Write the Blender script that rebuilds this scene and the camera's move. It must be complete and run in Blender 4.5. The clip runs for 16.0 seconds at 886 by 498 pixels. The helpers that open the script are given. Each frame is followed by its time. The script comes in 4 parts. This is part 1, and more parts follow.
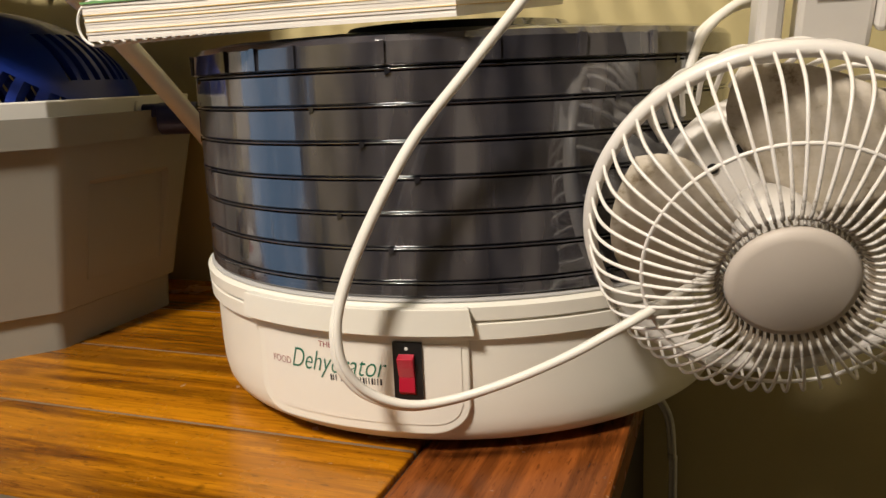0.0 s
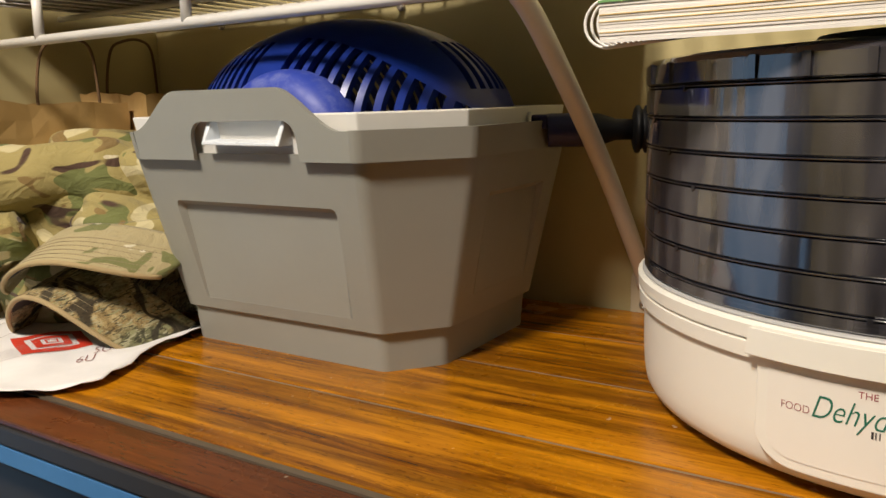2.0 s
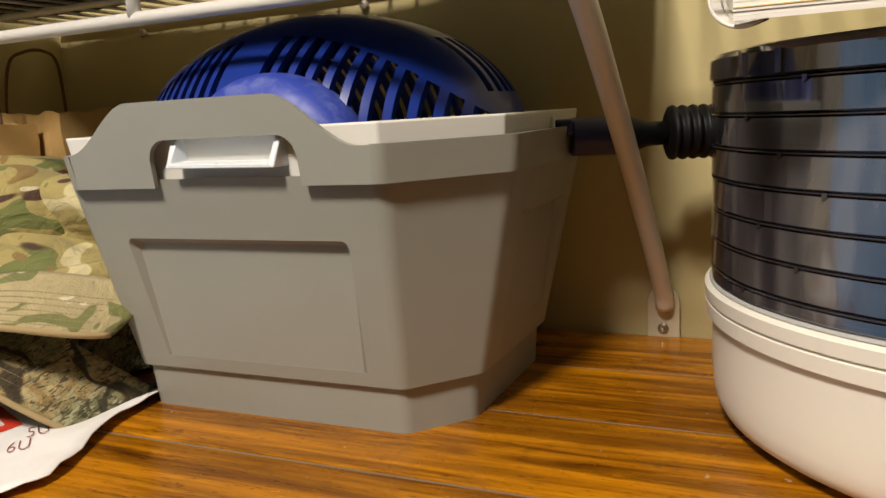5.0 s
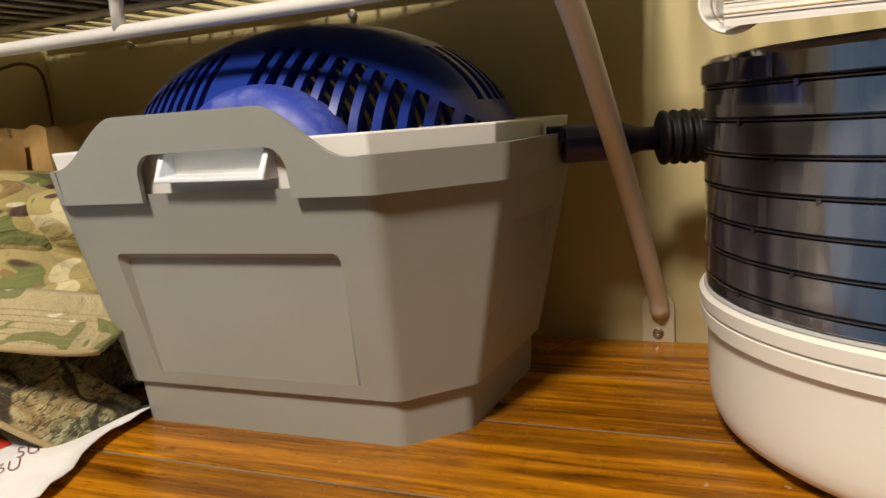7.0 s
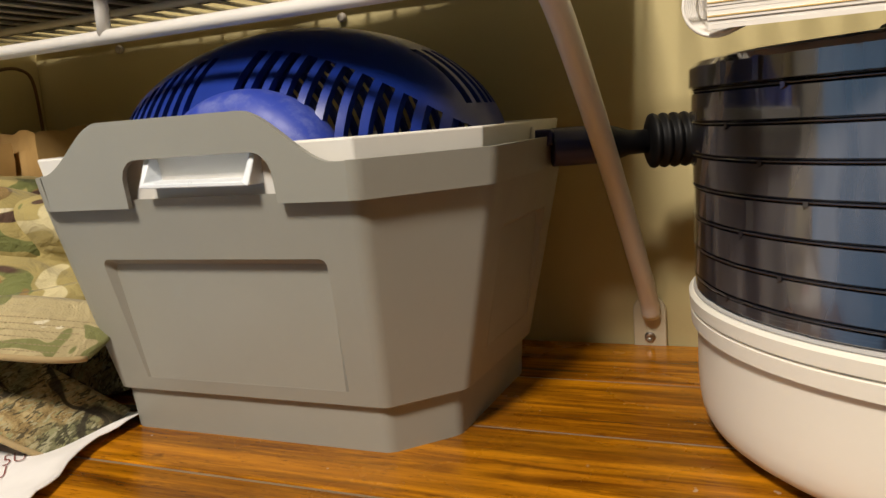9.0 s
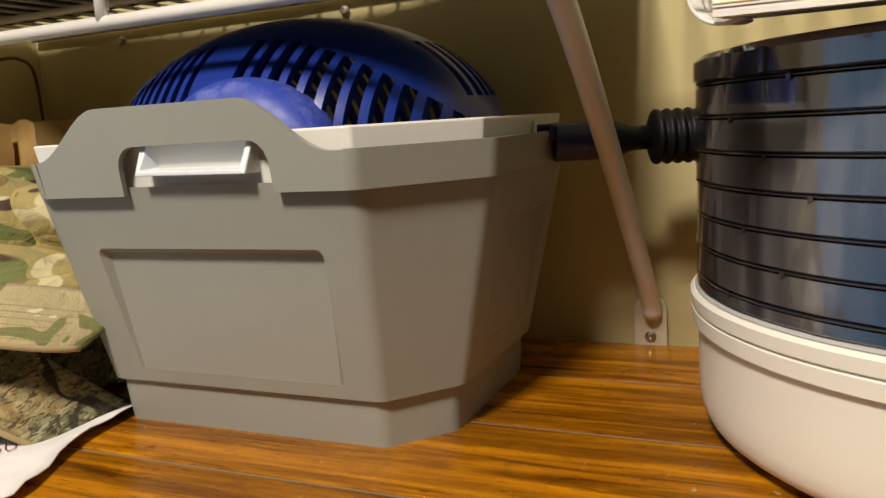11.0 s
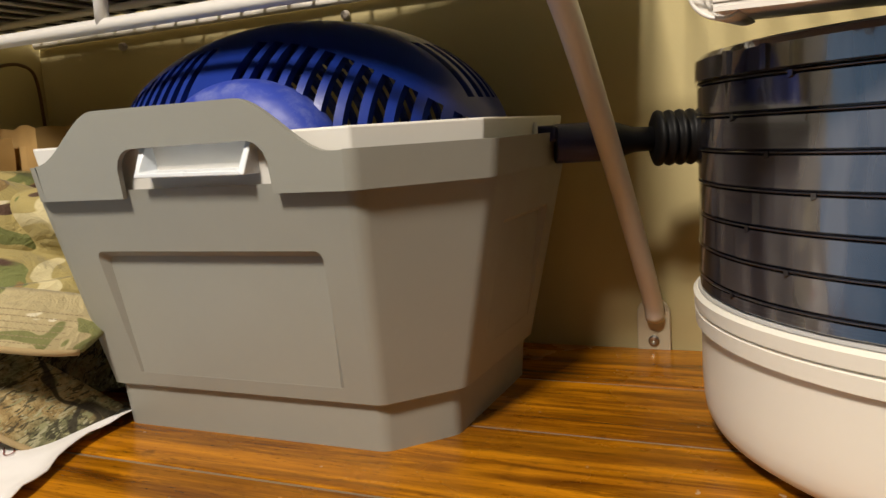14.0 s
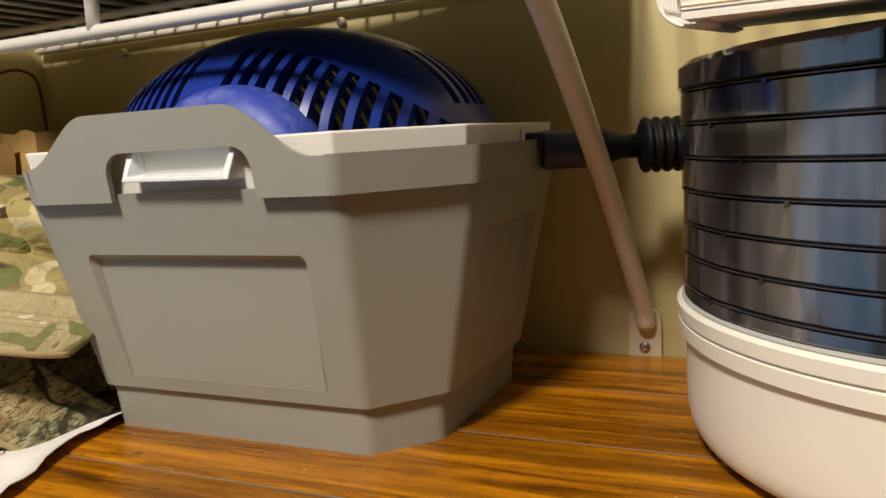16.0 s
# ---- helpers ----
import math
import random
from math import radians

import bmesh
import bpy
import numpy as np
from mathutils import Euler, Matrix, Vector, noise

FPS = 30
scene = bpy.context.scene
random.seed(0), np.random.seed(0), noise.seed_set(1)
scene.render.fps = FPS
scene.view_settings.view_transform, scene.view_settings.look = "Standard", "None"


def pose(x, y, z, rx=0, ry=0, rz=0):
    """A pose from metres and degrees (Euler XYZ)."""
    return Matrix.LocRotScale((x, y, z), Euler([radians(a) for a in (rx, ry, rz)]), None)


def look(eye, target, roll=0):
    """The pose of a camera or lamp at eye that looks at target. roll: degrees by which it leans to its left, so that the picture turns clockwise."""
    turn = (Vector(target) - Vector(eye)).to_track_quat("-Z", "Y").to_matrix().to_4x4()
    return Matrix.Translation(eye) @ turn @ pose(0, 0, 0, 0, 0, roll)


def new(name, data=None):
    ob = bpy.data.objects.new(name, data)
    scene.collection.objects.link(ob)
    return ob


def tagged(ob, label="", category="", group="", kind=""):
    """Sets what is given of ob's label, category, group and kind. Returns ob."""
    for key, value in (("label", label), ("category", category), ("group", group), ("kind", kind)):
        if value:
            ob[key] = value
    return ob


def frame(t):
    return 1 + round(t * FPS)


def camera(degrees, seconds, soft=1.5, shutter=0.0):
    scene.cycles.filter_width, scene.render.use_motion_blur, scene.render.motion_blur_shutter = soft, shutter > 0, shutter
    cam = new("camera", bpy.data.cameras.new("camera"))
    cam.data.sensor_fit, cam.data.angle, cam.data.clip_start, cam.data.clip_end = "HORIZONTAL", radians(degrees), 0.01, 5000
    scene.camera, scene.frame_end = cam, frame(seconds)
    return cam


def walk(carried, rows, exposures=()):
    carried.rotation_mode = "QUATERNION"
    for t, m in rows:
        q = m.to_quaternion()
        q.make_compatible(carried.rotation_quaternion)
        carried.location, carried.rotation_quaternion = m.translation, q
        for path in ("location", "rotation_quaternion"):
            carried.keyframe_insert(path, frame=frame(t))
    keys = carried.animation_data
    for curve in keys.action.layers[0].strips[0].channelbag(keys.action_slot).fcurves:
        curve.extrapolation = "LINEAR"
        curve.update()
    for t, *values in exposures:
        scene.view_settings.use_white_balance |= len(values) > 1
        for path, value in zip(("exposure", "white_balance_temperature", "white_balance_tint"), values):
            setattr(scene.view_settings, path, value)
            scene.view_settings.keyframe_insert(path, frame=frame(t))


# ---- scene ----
# One hand-held look along a closet shelf top. Metres; table top at z = 0, back wall at y = 0.70.
cam = camera(58.4, 16.0, soft=1.5)
PATH = [
    (0, (0.0940, 0.0656, 0.1866), (-0.2496, 0.9806, -0.0252), -2.52),
    (0.3, (0.109, 0.072, 0.19), (-0.801, 1.813, -0.185), -3.6),
    (0.5, (0.1145, 0.0801, 0.1931), (-0.4061, 0.9141, 0.0100), -4.64),
    (0.8, (0.07, 0.072, 0.185), (-0.982, 1.742, -0.137), -3.3),
    (1, (0.0461, 0.0697, 0.1856), (-0.4868, 0.8978, 0.0116), -2.96),
    (1.5, (-0.0317, 0.0446, 0.1837), (-0.5641, 0.8711, 0.0005), -1.80),
    (2, (-0.0755, 0.0330, 0.1866), (-0.6087, 0.8594, 0.0054), -1.70),
    (2.5, (-0.1089, 0.0384, 0.1893), (-0.6325, 0.8729, 0.0176), -1.87),
    (2.8, (-0.13, 0.048, 0.182), (-1.175, 1.725, -0.125), -2.3),
    (3, (-0.1538, 0.0580, 0.1804), (-0.6610, 0.9030, 0.0109), -2.99),
    (3.5, (-0.1767, 0.0733, 0.1818), (-0.6317, 0.9482, 0.0155), -3.72),
    (4, (-0.1842, 0.0779, 0.1836), (-0.6232, 0.9611, 0.0186), -3.81),
    (4.5, (-0.1924, 0.0750, 0.1800), (-0.6136, 0.9664, 0.0123), -3.43),
    (5, (-0.1937, 0.0719, 0.1842), (-0.6082, 0.9663, 0.0161), -3.38),
    (7.5, (-0.1957, 0.0784, 0.1862), (-0.5991, 0.9791, 0.0253), -4.48),
    (8, (-0.1944, 0.0802, 0.1860), (-0.5961, 0.9818, 0.0256), -4.55),
    (8.5, (-0.1920, 0.0792, 0.1876), (-0.5968, 0.9797, 0.0286), -4.54),
    (9, (-0.1916, 0.0808, 0.1866), (-0.5945, 0.9821, 0.0274), -4.52),
    (11.5, (-0.1918, 0.0863, 0.1799), (-0.5994, 0.9861, 0.0241), -3.56),
    (12, (-0.1988, 0.0800, 0.1797), (-0.6076, 0.9796, 0.0261), -3.41),
    (12.5, (-0.2023, 0.0824, 0.1772), (-0.6092, 0.9840, 0.0304), -2.86),
    (13, (-0.1840, 0.0788, 0.1804), (-0.5923, 0.9794, 0.0312), -3.62),
    (13.5, (-0.1922, 0.0786, 0.1761), (-0.6025, 0.9785, 0.0282), -3.85),
    (14, (-0.1913, 0.0890, 0.1756), (-0.6019, 0.9894, 0.0314), -3.88),
    (14.5, (-0.1934, 0.0916, 0.1742), (-0.6082, 0.9907, 0.0343), -3.84),
    (15, (-0.1896, 0.0872, 0.1754), (-0.6071, 0.9853, 0.0375), -3.87),
    (15.5, (-0.1834, 0.0867, 0.1743), (-0.6081, 0.9813, 0.0357), -3.65),
    (16, (-0.1762, 0.0927, 0.1744), (-0.5999, 0.9883, 0.0390), -3.67),

]
walk(cam, [(t, look(eye, target, roll)) for t, eye, target, roll in PATH])

# ---------------------------------------------------------------- light
world = bpy.data.worlds.new("world")
scene.world = world
world.use_nodes = True
world.node_tree.nodes["Background"].inputs[0].default_value = (1.0, 0.80, 0.55, 1)
world.node_tree.nodes["Background"].inputs[1].default_value = 0.004


def area_lamp(name, eye, target, size, watts, colour):
    data = bpy.data.lights.new(name, "AREA")
    data.shape, data.size, data.energy, data.color = "DISK", size, watts, colour
    ob = new(name, data)
    ob.matrix_world = look(eye, target)
    return ob


area_lamp("ceiling_lamp_light", (-0.37, -0.76, 1.47), (-0.30, 0.45, 0.0), 0.30, 46.5, (1.0, 0.895, 0.775))

# ---------------------------------------------------------------- materials


class Nodes:
    def __init__(self, name):
        self.m = bpy.data.materials.new(name)
        self.m.use_nodes = True
        self.t = self.m.node_tree
        self.b = self.t.nodes["Principled BSDF"]
        self.co = self.t.nodes.new("ShaderNodeTexCoord").outputs["Object"]

    def put(self, node, socket, value):
        s = node.inputs[socket]
        if isinstance(value, bpy.types.NodeSocket):
            self.t.links.new(value, s)
        else:
            s.default_value = value

    def mapped(self, scale=(1, 1, 1), rot=(0, 0, 0), source=None):
        n = self.t.nodes.new("ShaderNodeMapping")
        self.put(n, 0, source or self.co)
        n.inputs["Scale"].default_value = scale
        n.inputs["Rotation"].default_value = rot
        return n.outputs[0]

    def noise(self, scale, detail=4, rough=0.55, vec=None, distort=0.0):
        n = self.t.nodes.new("ShaderNodeTexNoise")
        self.put(n, "Vector", vec or self.co)
        n.inputs["Scale"].default_value, n.inputs["Detail"].default_value = scale, detail
        n.inputs["Roughness"].default_value, n.inputs["Distortion"].default_value = rough, distort
        return n.outputs["Fac"]

    def wave(self, scale, vec=None, axis="X", distort=2.0, detail=2, dscale=1.0):
        n = self.t.nodes.new("ShaderNodeTexWave")
        self.put(n, "Vector", vec or self.co)
        n.bands_direction = axis
        n.inputs["Scale"].default_value, n.inputs["Distortion"].default_value = scale, distort
        n.inputs["Detail"].default_value, n.inputs["Detail Scale"].default_value = detail, dscale
        return n.outputs["Fac"]

    def ramp(self, fac, stops, hard=False):
        n = self.t.nodes.new("ShaderNodeValToRGB")
        self.put(n, 0, fac)
        r = n.color_ramp
        r.interpolation = "CONSTANT" if hard else "LINEAR"
        while len(r.elements) < len(stops):
            r.elements.new(0.5)
        for e, (p, c) in zip(r.elements, stops):
            e.position = p
            e.color = (*c, 1) if len(c) == 3 else c
        return n.outputs[0]

    def grey(self, fac, a, b, lo=0.3, hi=0.7):
        return self.ramp(fac, [(lo, (a, a, a)), (hi, (b, b, b))])

    def mix(self, fac, a, b, mode="MIX"):
        n = self.t.nodes.new("ShaderNodeMix")
        n.data_type, n.blend_type = "RGBA", mode
        self.put(n, 0, fac)
        for s, v in ((6, a), (7, b)):
            self.put(n, s, v if isinstance(v, bpy.types.NodeSocket) else (*v, 1))
        return n.outputs[2]

    def bump(self, height, strength, distance=0.001):
        n = self.t.nodes.new("ShaderNodeBump")
        n.inputs["Strength"].default_value, n.inputs["Distance"].default_value = strength, distance
        self.put(n, "Height", height)
        self.t.links.new(n.outputs[0], self.b.inputs["Normal"])

    def set(self, colour, rough=0.5, metal=0.0, **more):
        self.put(self.b, "Base Color", colour if isinstance(colour, bpy.types.NodeSocket) else (*colour, 1))
        self.put(self.b, "Roughness", rough)
        self.put(self.b, "Metallic", metal)
        for k, v in more.items():
            self.put(self.b, k.replace("_", " "), v)
        return self.m


def plastic(name, colour, rough=0.4, dirt=0.12, scale=60, bump=0.08, **more):
    n = Nodes(name)
    worn = n.noise(9, 6, 0.65)
    fine = n.noise(scale * 6, 3)
    dark = tuple(c * (1 - dirt) for c in colour)
    col = n.mix(n.grey(worn, 0, 1, 0.35, 0.68), dark, colour)
    n.bump(fine, bump, 0.0004)
    return n.set(col, n.grey(n.noise(25, 5), rough * 0.85, rough * 1.2), **more)


def scuffed(name, colour, worn):
    n = Nodes(name)
    col = n.mix(n.grey(n.noise(45, 7, 0.7), 0, 0.6, 0.46, 0.66), colour, worn)
    n.bump(n.noise(420, 3), 0.1, 0.0004)
    return n.set(col, n.grey(n.noise(70, 5), 0.38, 0.62))


def wood(name, light, mid, dark, along="X"):
    n = Nodes(name)
    info = n.t.nodes.new("ShaderNodeObjectInfo").outputs["Random"]
    shift = n.t.nodes.new("ShaderNodeVectorMath")
    shift.operation = "MULTIPLY_ADD"
    n.put(shift, 0, info)
    shift.inputs[1].default_value = (3.7, 9.1, 1.3)
    n.put(shift, 2, n.co)
    s = (3.0, 44, 8) if along == "X" else (44, 3.0, 8)
    v = n.mapped(s, source=shift.outputs[0])
    across = (lambda a, b, c: (a, b, c)) if along == "X" else (lambda a, b, c: (b, a, c))
    bands = n.noise(1.5, 7, 0.68, v, 0.9)
    fib = n.noise(1.0, 4, 0.6, n.mapped(across(9, 260, 40), source=shift.outputs[0]))
    col = n.ramp(bands, [(0.27, dark), (0.42, mid), (0.57, light), (0.74, tuple(c * 1.4 for c in light))])
    col = n.mix(n.grey(fib, 0.38, 0.0, 0.38, 0.56), col, dark)
    strip = n.noise(1.0, 2, 0.4, n.mapped(across(2.2, 64, 5), source=shift.outputs[0]), 0.25)
    col = n.mix(n.grey(strip, 0.42, 0.0, 0.40, 0.50), col, tuple(c * 0.45 for c in mid))
    col = n.mix(n.grey(strip, 0.0, 0.40, 0.52, 0.60), col, tuple(min(1, c * 1.5) for c in light))
    flame = n.noise(1.0, 5, 0.7, n.mapped(across(16, 150, 20), source=shift.outputs[0]), 0.8)
    col = n.mix(n.grey(flame, 0.30, 0.0, 0.34, 0.50), col, tuple(c * 0.9 for c in dark))
    col = n.mix(n.grey(flame, 0.0, 0.35, 0.58, 0.70), col, tuple(min(1, c * 1.7) for c in light))
    pores = n.noise(1.0, 2, 0.5, n.mapped(across(120, 620, 60), source=shift.outputs[0]))
    col = n.mix(n.grey(pores, 0.0, 0.45, 0.62, 0.70), col, tuple(c * 0.6 for c in dark))
    spots = n.noise(55, 2, 0.5, shift.outputs[0])
    col = n.mix(n.grey(spots, 0.0, 0.5, 0.69, 0.78), col, tuple(c * 0.5 for c in dark))
    dust = n.noise(130, 2, 0.5, shift.outputs[0])
    col = n.mix(n.grey(dust, 0.0, 0.5, 0.74, 0.79), col, (0.45, 0.38, 0.28))
    n.bump(fib, 0.25, 0.0006)
    return n.set(col, n.grey(n.noise(14, 5), 0.17, 0.34), Specular_IOR_Level=0.34)


def wall_paint(name, colour):
    n = Nodes(name)
    tex = n.noise(240, 3)
    col = n.mix(n.grey(n.noise(3, 5), 0, 1), tuple(c * 0.92 for c in colour), colour)
    n.bump(tex, 0.12, 0.001)
    return n.set(col, 0.75)


def camouflage(name, base, tones, scale, weave=900):
    n = Nodes(name)
    col = n.mix(n.noise(scale * 0.6, 3), base, tuple(c * 0.72 for c in base))
    for i, (tone, cut, sc) in enumerate(tones):
        v = n.mapped((1.0, 1.0, 1.9), (0.3 * i, 0.5 * i, 0.9 * i + 0.4))
        col = n.mix(n.ramp(n.noise(scale * sc, 1.5, 0.45, v, 0.6), [(0, (0, 0, 0)), (cut, (0, 0, 0)), (cut + 0.012, (1, 1, 1))]), col, tone)
    folds = n.noise(42, 3, 0.55, n.mapped((1, 1, 1.6), (0.5, 0.2, 0.6)), 0.8)
    both = n.t.nodes.new("ShaderNodeMath")
    both.operation = "MULTIPLY_ADD"
    n.put(both, 0, n.noise(weave, 2))
    both.inputs[1].default_value = 0.10
    n.put(both, 2, folds)
    n.bump(both.outputs[0], 0.8, 0.006)
    return n.set(col, 0.9, Sheen_Weight=0.1)


def woodland(name):
    n = Nodes(name)
    field = n.noise(11, 3, 0.5, None, 0.8)
    fine = n.noise(120, 6, 0.75)
    bark = n.ramp(fine, [(0.34, (0.10, 0.065, 0.025)), (0.48, (0.33, 0.235, 0.095)), (0.64, (0.52, 0.42, 0.22))])
    moss = n.ramp(fine, [(0.34, (0.050, 0.050, 0.024)), (0.50, (0.15, 0.145, 0.070)), (0.66, (0.32, 0.30, 0.17))])
    col = n.mix(n.grey(field, 0, 1, 0.46, 0.54), moss, bark)
    for turn, tone, cutoff in ((0.5, (0.40, 0.38, 0.24), 0.60), (-0.35, (0.28, 0.28, 0.14), 0.60), (1.0, (0.035, 0.033, 0.016), 0.61), (0.1, (0.040, 0.034, 0.018), 0.62)):
        blades = n.noise(1.0, 2, 0.5, n.mapped((480, 85, 200), (0.2, 0.1, turn)), 0.9)
        col = n.mix(n.grey(blades, 0, 0.85, cutoff - 0.02, cutoff + 0.02), col, tone)
    for turn in (0.9, 0.2):
        twigs = n.wave(6.5, n.mapped((1, 1.4, 1), (0.4, 0.2, turn)), "X", 9, 3, 1.6)
        col = n.mix(n.grey(twigs, 0.9, 0.0, 0.012, 0.05), col, (0.022, 0.016, 0.009))
    n.bump(n.noise(900, 2), 0.3, 0.0006)
    return n.set(col, 0.9)


def plain(name, colour, rough=0.5, metal=0.0, bump=0.0, **more):
    n = Nodes(name)
    col = n.mix(n.noise(35, 5), tuple(c * 0.85 for c in colour), tuple(min(1, c * 1.1) for c in colour))
    if bump:
        n.bump(n.noise(300, 3), bump, 0.0006)
    return n.set(col, rough, metal, **more)


M_WOOD = wood("stained_wood", (0.43, 0.166, 0.004), (0.205, 0.066, 0.002), (0.032, 0.009, 0.0010))
M_WOOD_CROSS = wood("stained_wood_cross", (0.26, 0.075, 0.014), (0.15, 0.040, 0.008), (0.045, 0.011, 0.003), "Y")
M_WOOD_RED = wood("stained_wood_red", (0.125, 0.036, 0.010), (0.09, 0.025, 0.007), (0.045, 0.012, 0.004))
M_GROOVE = plain("groove_dirt", (0.060, 0.042, 0.028), 0.6)
M_GROOVE_WORN = plain("groove_worn", (0.10, 0.075, 0.05), 0.6)
M_SEAM = plain("seam_dust", (0.20, 0.15, 0.10), 0.4)
M_CHEST = plain("dark_chest", (0.022, 0.017, 0.013), 0.5)
M_BLUE_DRAWER = plastic("blue_drawer", (0.055, 0.19, 0.42), 0.5)
M_WALL = wall_paint("beige_wall", (0.54, 0.455, 0.225))
M_WALL_LOW_BOUNCE = wall_paint("low_bounce_wall", (0.12, 0.10, 0.06))
M_CEIL = wall_paint("ceiling_white", (0.60, 0.57, 0.50))
M_FLOOR = plain("floor_carpet", (0.11, 0.09, 0.065), 0.95, bump=0.5)
M_GREY = plastic("grey_bin", (0.298, 0.298, 0.262), 0.46, 0.06)
M_LINER = plastic("white_liner", (0.80, 0.78, 0.73), 0.35, 0.05)
M_CLEAR = plastic("frosted_white", (0.74, 0.78, 0.82), 0.3, 0.04)
M_BLUE = plastic("blue_plastic", (0.010, 0.036, 0.29), 0.33, 0.25)
M_BLUE_DARK = plastic("navy_plastic", (0.012, 0.018, 0.10), 0.35, 0.2)
M_BLACK = plastic("black_rubber", (0.004, 0.004, 0.005), 0.5, 0.2, Specular_IOR_Level=0.25)
M_WIRE = plastic("white_coated_wire", (0.80, 0.77, 0.72), 0.35, 0.04)
M_STEEL = plain("screw_steel", (0.45, 0.43, 0.40), 0.35, 1.0)
M_BASE = plastic("cream_base", (0.78, 0.755, 0.675), 0.35, 0.04)
M_RING = plastic("grey_ring", (0.42, 0.41, 0.40), 0.4, 0.05)
M_FAN = plastic("white_fan", (0.78, 0.745, 0.70), 0.33, 0.05)
M_BADGE = plastic("fan_badge", (0.55, 0.49, 0.43), 0.55, 0.1)
M_CORD = plastic("cord_vinyl", (0.80, 0.77, 0.70), 0.4, 0.04)
M_SWITCH = plain("switch_black", (0.012, 0.012, 0.012), 0.3)
M_RED = plastic("red_rocker", (0.42, 0.012, 0.035), 0.25, 0.2)
M_GREEN_INK = plain("green_ink", (0.015, 0.15, 0.095), 0.5)
M_RED_INK = plain("red_ink", (0.30, 0.06, 0.07), 0.5)
M_DARK_INK = plain("dark_ink", (0.03, 0.03, 0.035), 0.5)
M_KRAFT = plain("kraft_paper", (0.50, 0.32, 0.12), 0.8, bump=0.3)
M_TWINE = plain("paper_twine", (0.16, 0.09, 0.04), 0.85, bump=0.4)
M_PAPER = plain("printed_paper", (0.82, 0.80, 0.79), 0.6)
M_PAGE = plain("page_edge", (0.86, 0.82, 0.76), 0.7)
M_PAGE_YELLOW = plain("yellow_divider", (0.72, 0.50, 0.16), 0.7)
M_COVER = plain("green_cover", (0.20, 0.42, 0.16), 0.4)
M_PRINT_RED = plain("print_red", (0.62, 0.045, 0.02), 0.5)
M_PRINT_INK = plain("print_dark_red", (0.25, 0.06, 0.05), 0.6)
M_PRINT_GREY = plain("print_grey", (0.42, 0.36, 0.35), 0.6)
M_CAMO = camouflage("tan_green_camouflage", (0.40, 0.325, 0.12), [((0.55, 0.48, 0.27), 0.55, 0.8), ((0.15, 0.165, 0.05), 0.555, 1.0), ((0.23, 0.15, 0.05), 0.62, 1.3), ((0.070, 0.036, 0.021), 0.63, 0.9), ((0.62, 0.55, 0.38), 0.73, 1.7)], 20)
M_CAMO_BRIM = camouflage("tan_brim_camouflage", (0.48, 0.40, 0.215), [((0.17, 0.175, 0.06), 0.60, 1.2), ((0.60, 0.55, 0.40), 0.71, 1.5), ((0.085, 0.05, 0.03), 0.72, 1.6)], 22)
M_WOODLAND = woodland("bark_leaf_camouflage")
M_UNDER = plain("dark_lining", (0.03, 0.025, 0.02), 0.9)
M_PIPING = plain("tan_binding", (0.40, 0.30, 0.15), 0.85, bump=0.4)
M_THREAD = plain("tan_thread", (0.26, 0.20, 0.11), 0.8)


def blade_dust():
    n = Nodes("dusty_blade")
    dust = n.noise(70, 6, 0.7)
    col = n.ramp(dust, [(0.30, (0.20, 0.15, 0.09)), (0.42, (0.46, 0.40, 0.31)), (0.62, (0.56, 0.50, 0.42))])
    return n.set(col, 0.6)


def smoky():
    n = Nodes("smoky_tray")
    # Upright grey blocks in the colour imitate broken room reflections on the trays.
    ribs = n.noise(1.0, 2, 0.55, n.mapped((46, 46, 9)))
    n.bump(n.noise(1.0, 3, 0.6, n.mapped((30, 30, 60))), 0.04, 0.001)
    scr = n.noise(60, 6, 0.7)
    col = n.ramp(ribs, [(0.38, (0.018, 0.018, 0.025)), (0.47, (0.040, 0.039, 0.048)), (0.55, (0.066, 0.062, 0.069)), (0.64, (0.110, 0.103, 0.106))])
    col = n.mix(n.grey(scr, 0, 0.25, 0.60, 0.75), col, (0.10, 0.10, 0.11))
    return n.set(col, n.grey(n.noise(30, 5), 0.07, 0.17), Transmission_Weight=0.15, IOR=1.6, Specular_IOR_Level=1.0, Coat_Weight=0.7, Coat_Roughness=0.06)


def dusty_guard():
    n = Nodes("dusty_guard")
    far = n.t.nodes.new("ShaderNodeVectorMath")
    far.operation = "LENGTH"
    n.put(far, 0, n.co)
    near = n.ramp(far.outputs["Value"], [(0.066, (1, 1, 1)), (0.082, (0, 0, 0))])
    dust = n.grey(n.noise(160, 4, 0.7), 0, 1, 0.45, 0.58)
    both = n.mix(1.0, near, dust, "MULTIPLY")
    return n.set(n.mix(both, (0.78, 0.745, 0.70), (0.17, 0.13, 0.09)), 0.4)


M_GUARD = dusty_guard()
M_BLADE = blade_dust()
M_SMOKE = smoky()
M_SMOKE_EDGE = plain("smoky_edge", (0.014, 0.014, 0.019), 0.14, Coat_Weight=0.8, Specular_IOR_Level=0.8)

# ---------------------------------------------------------------- builders


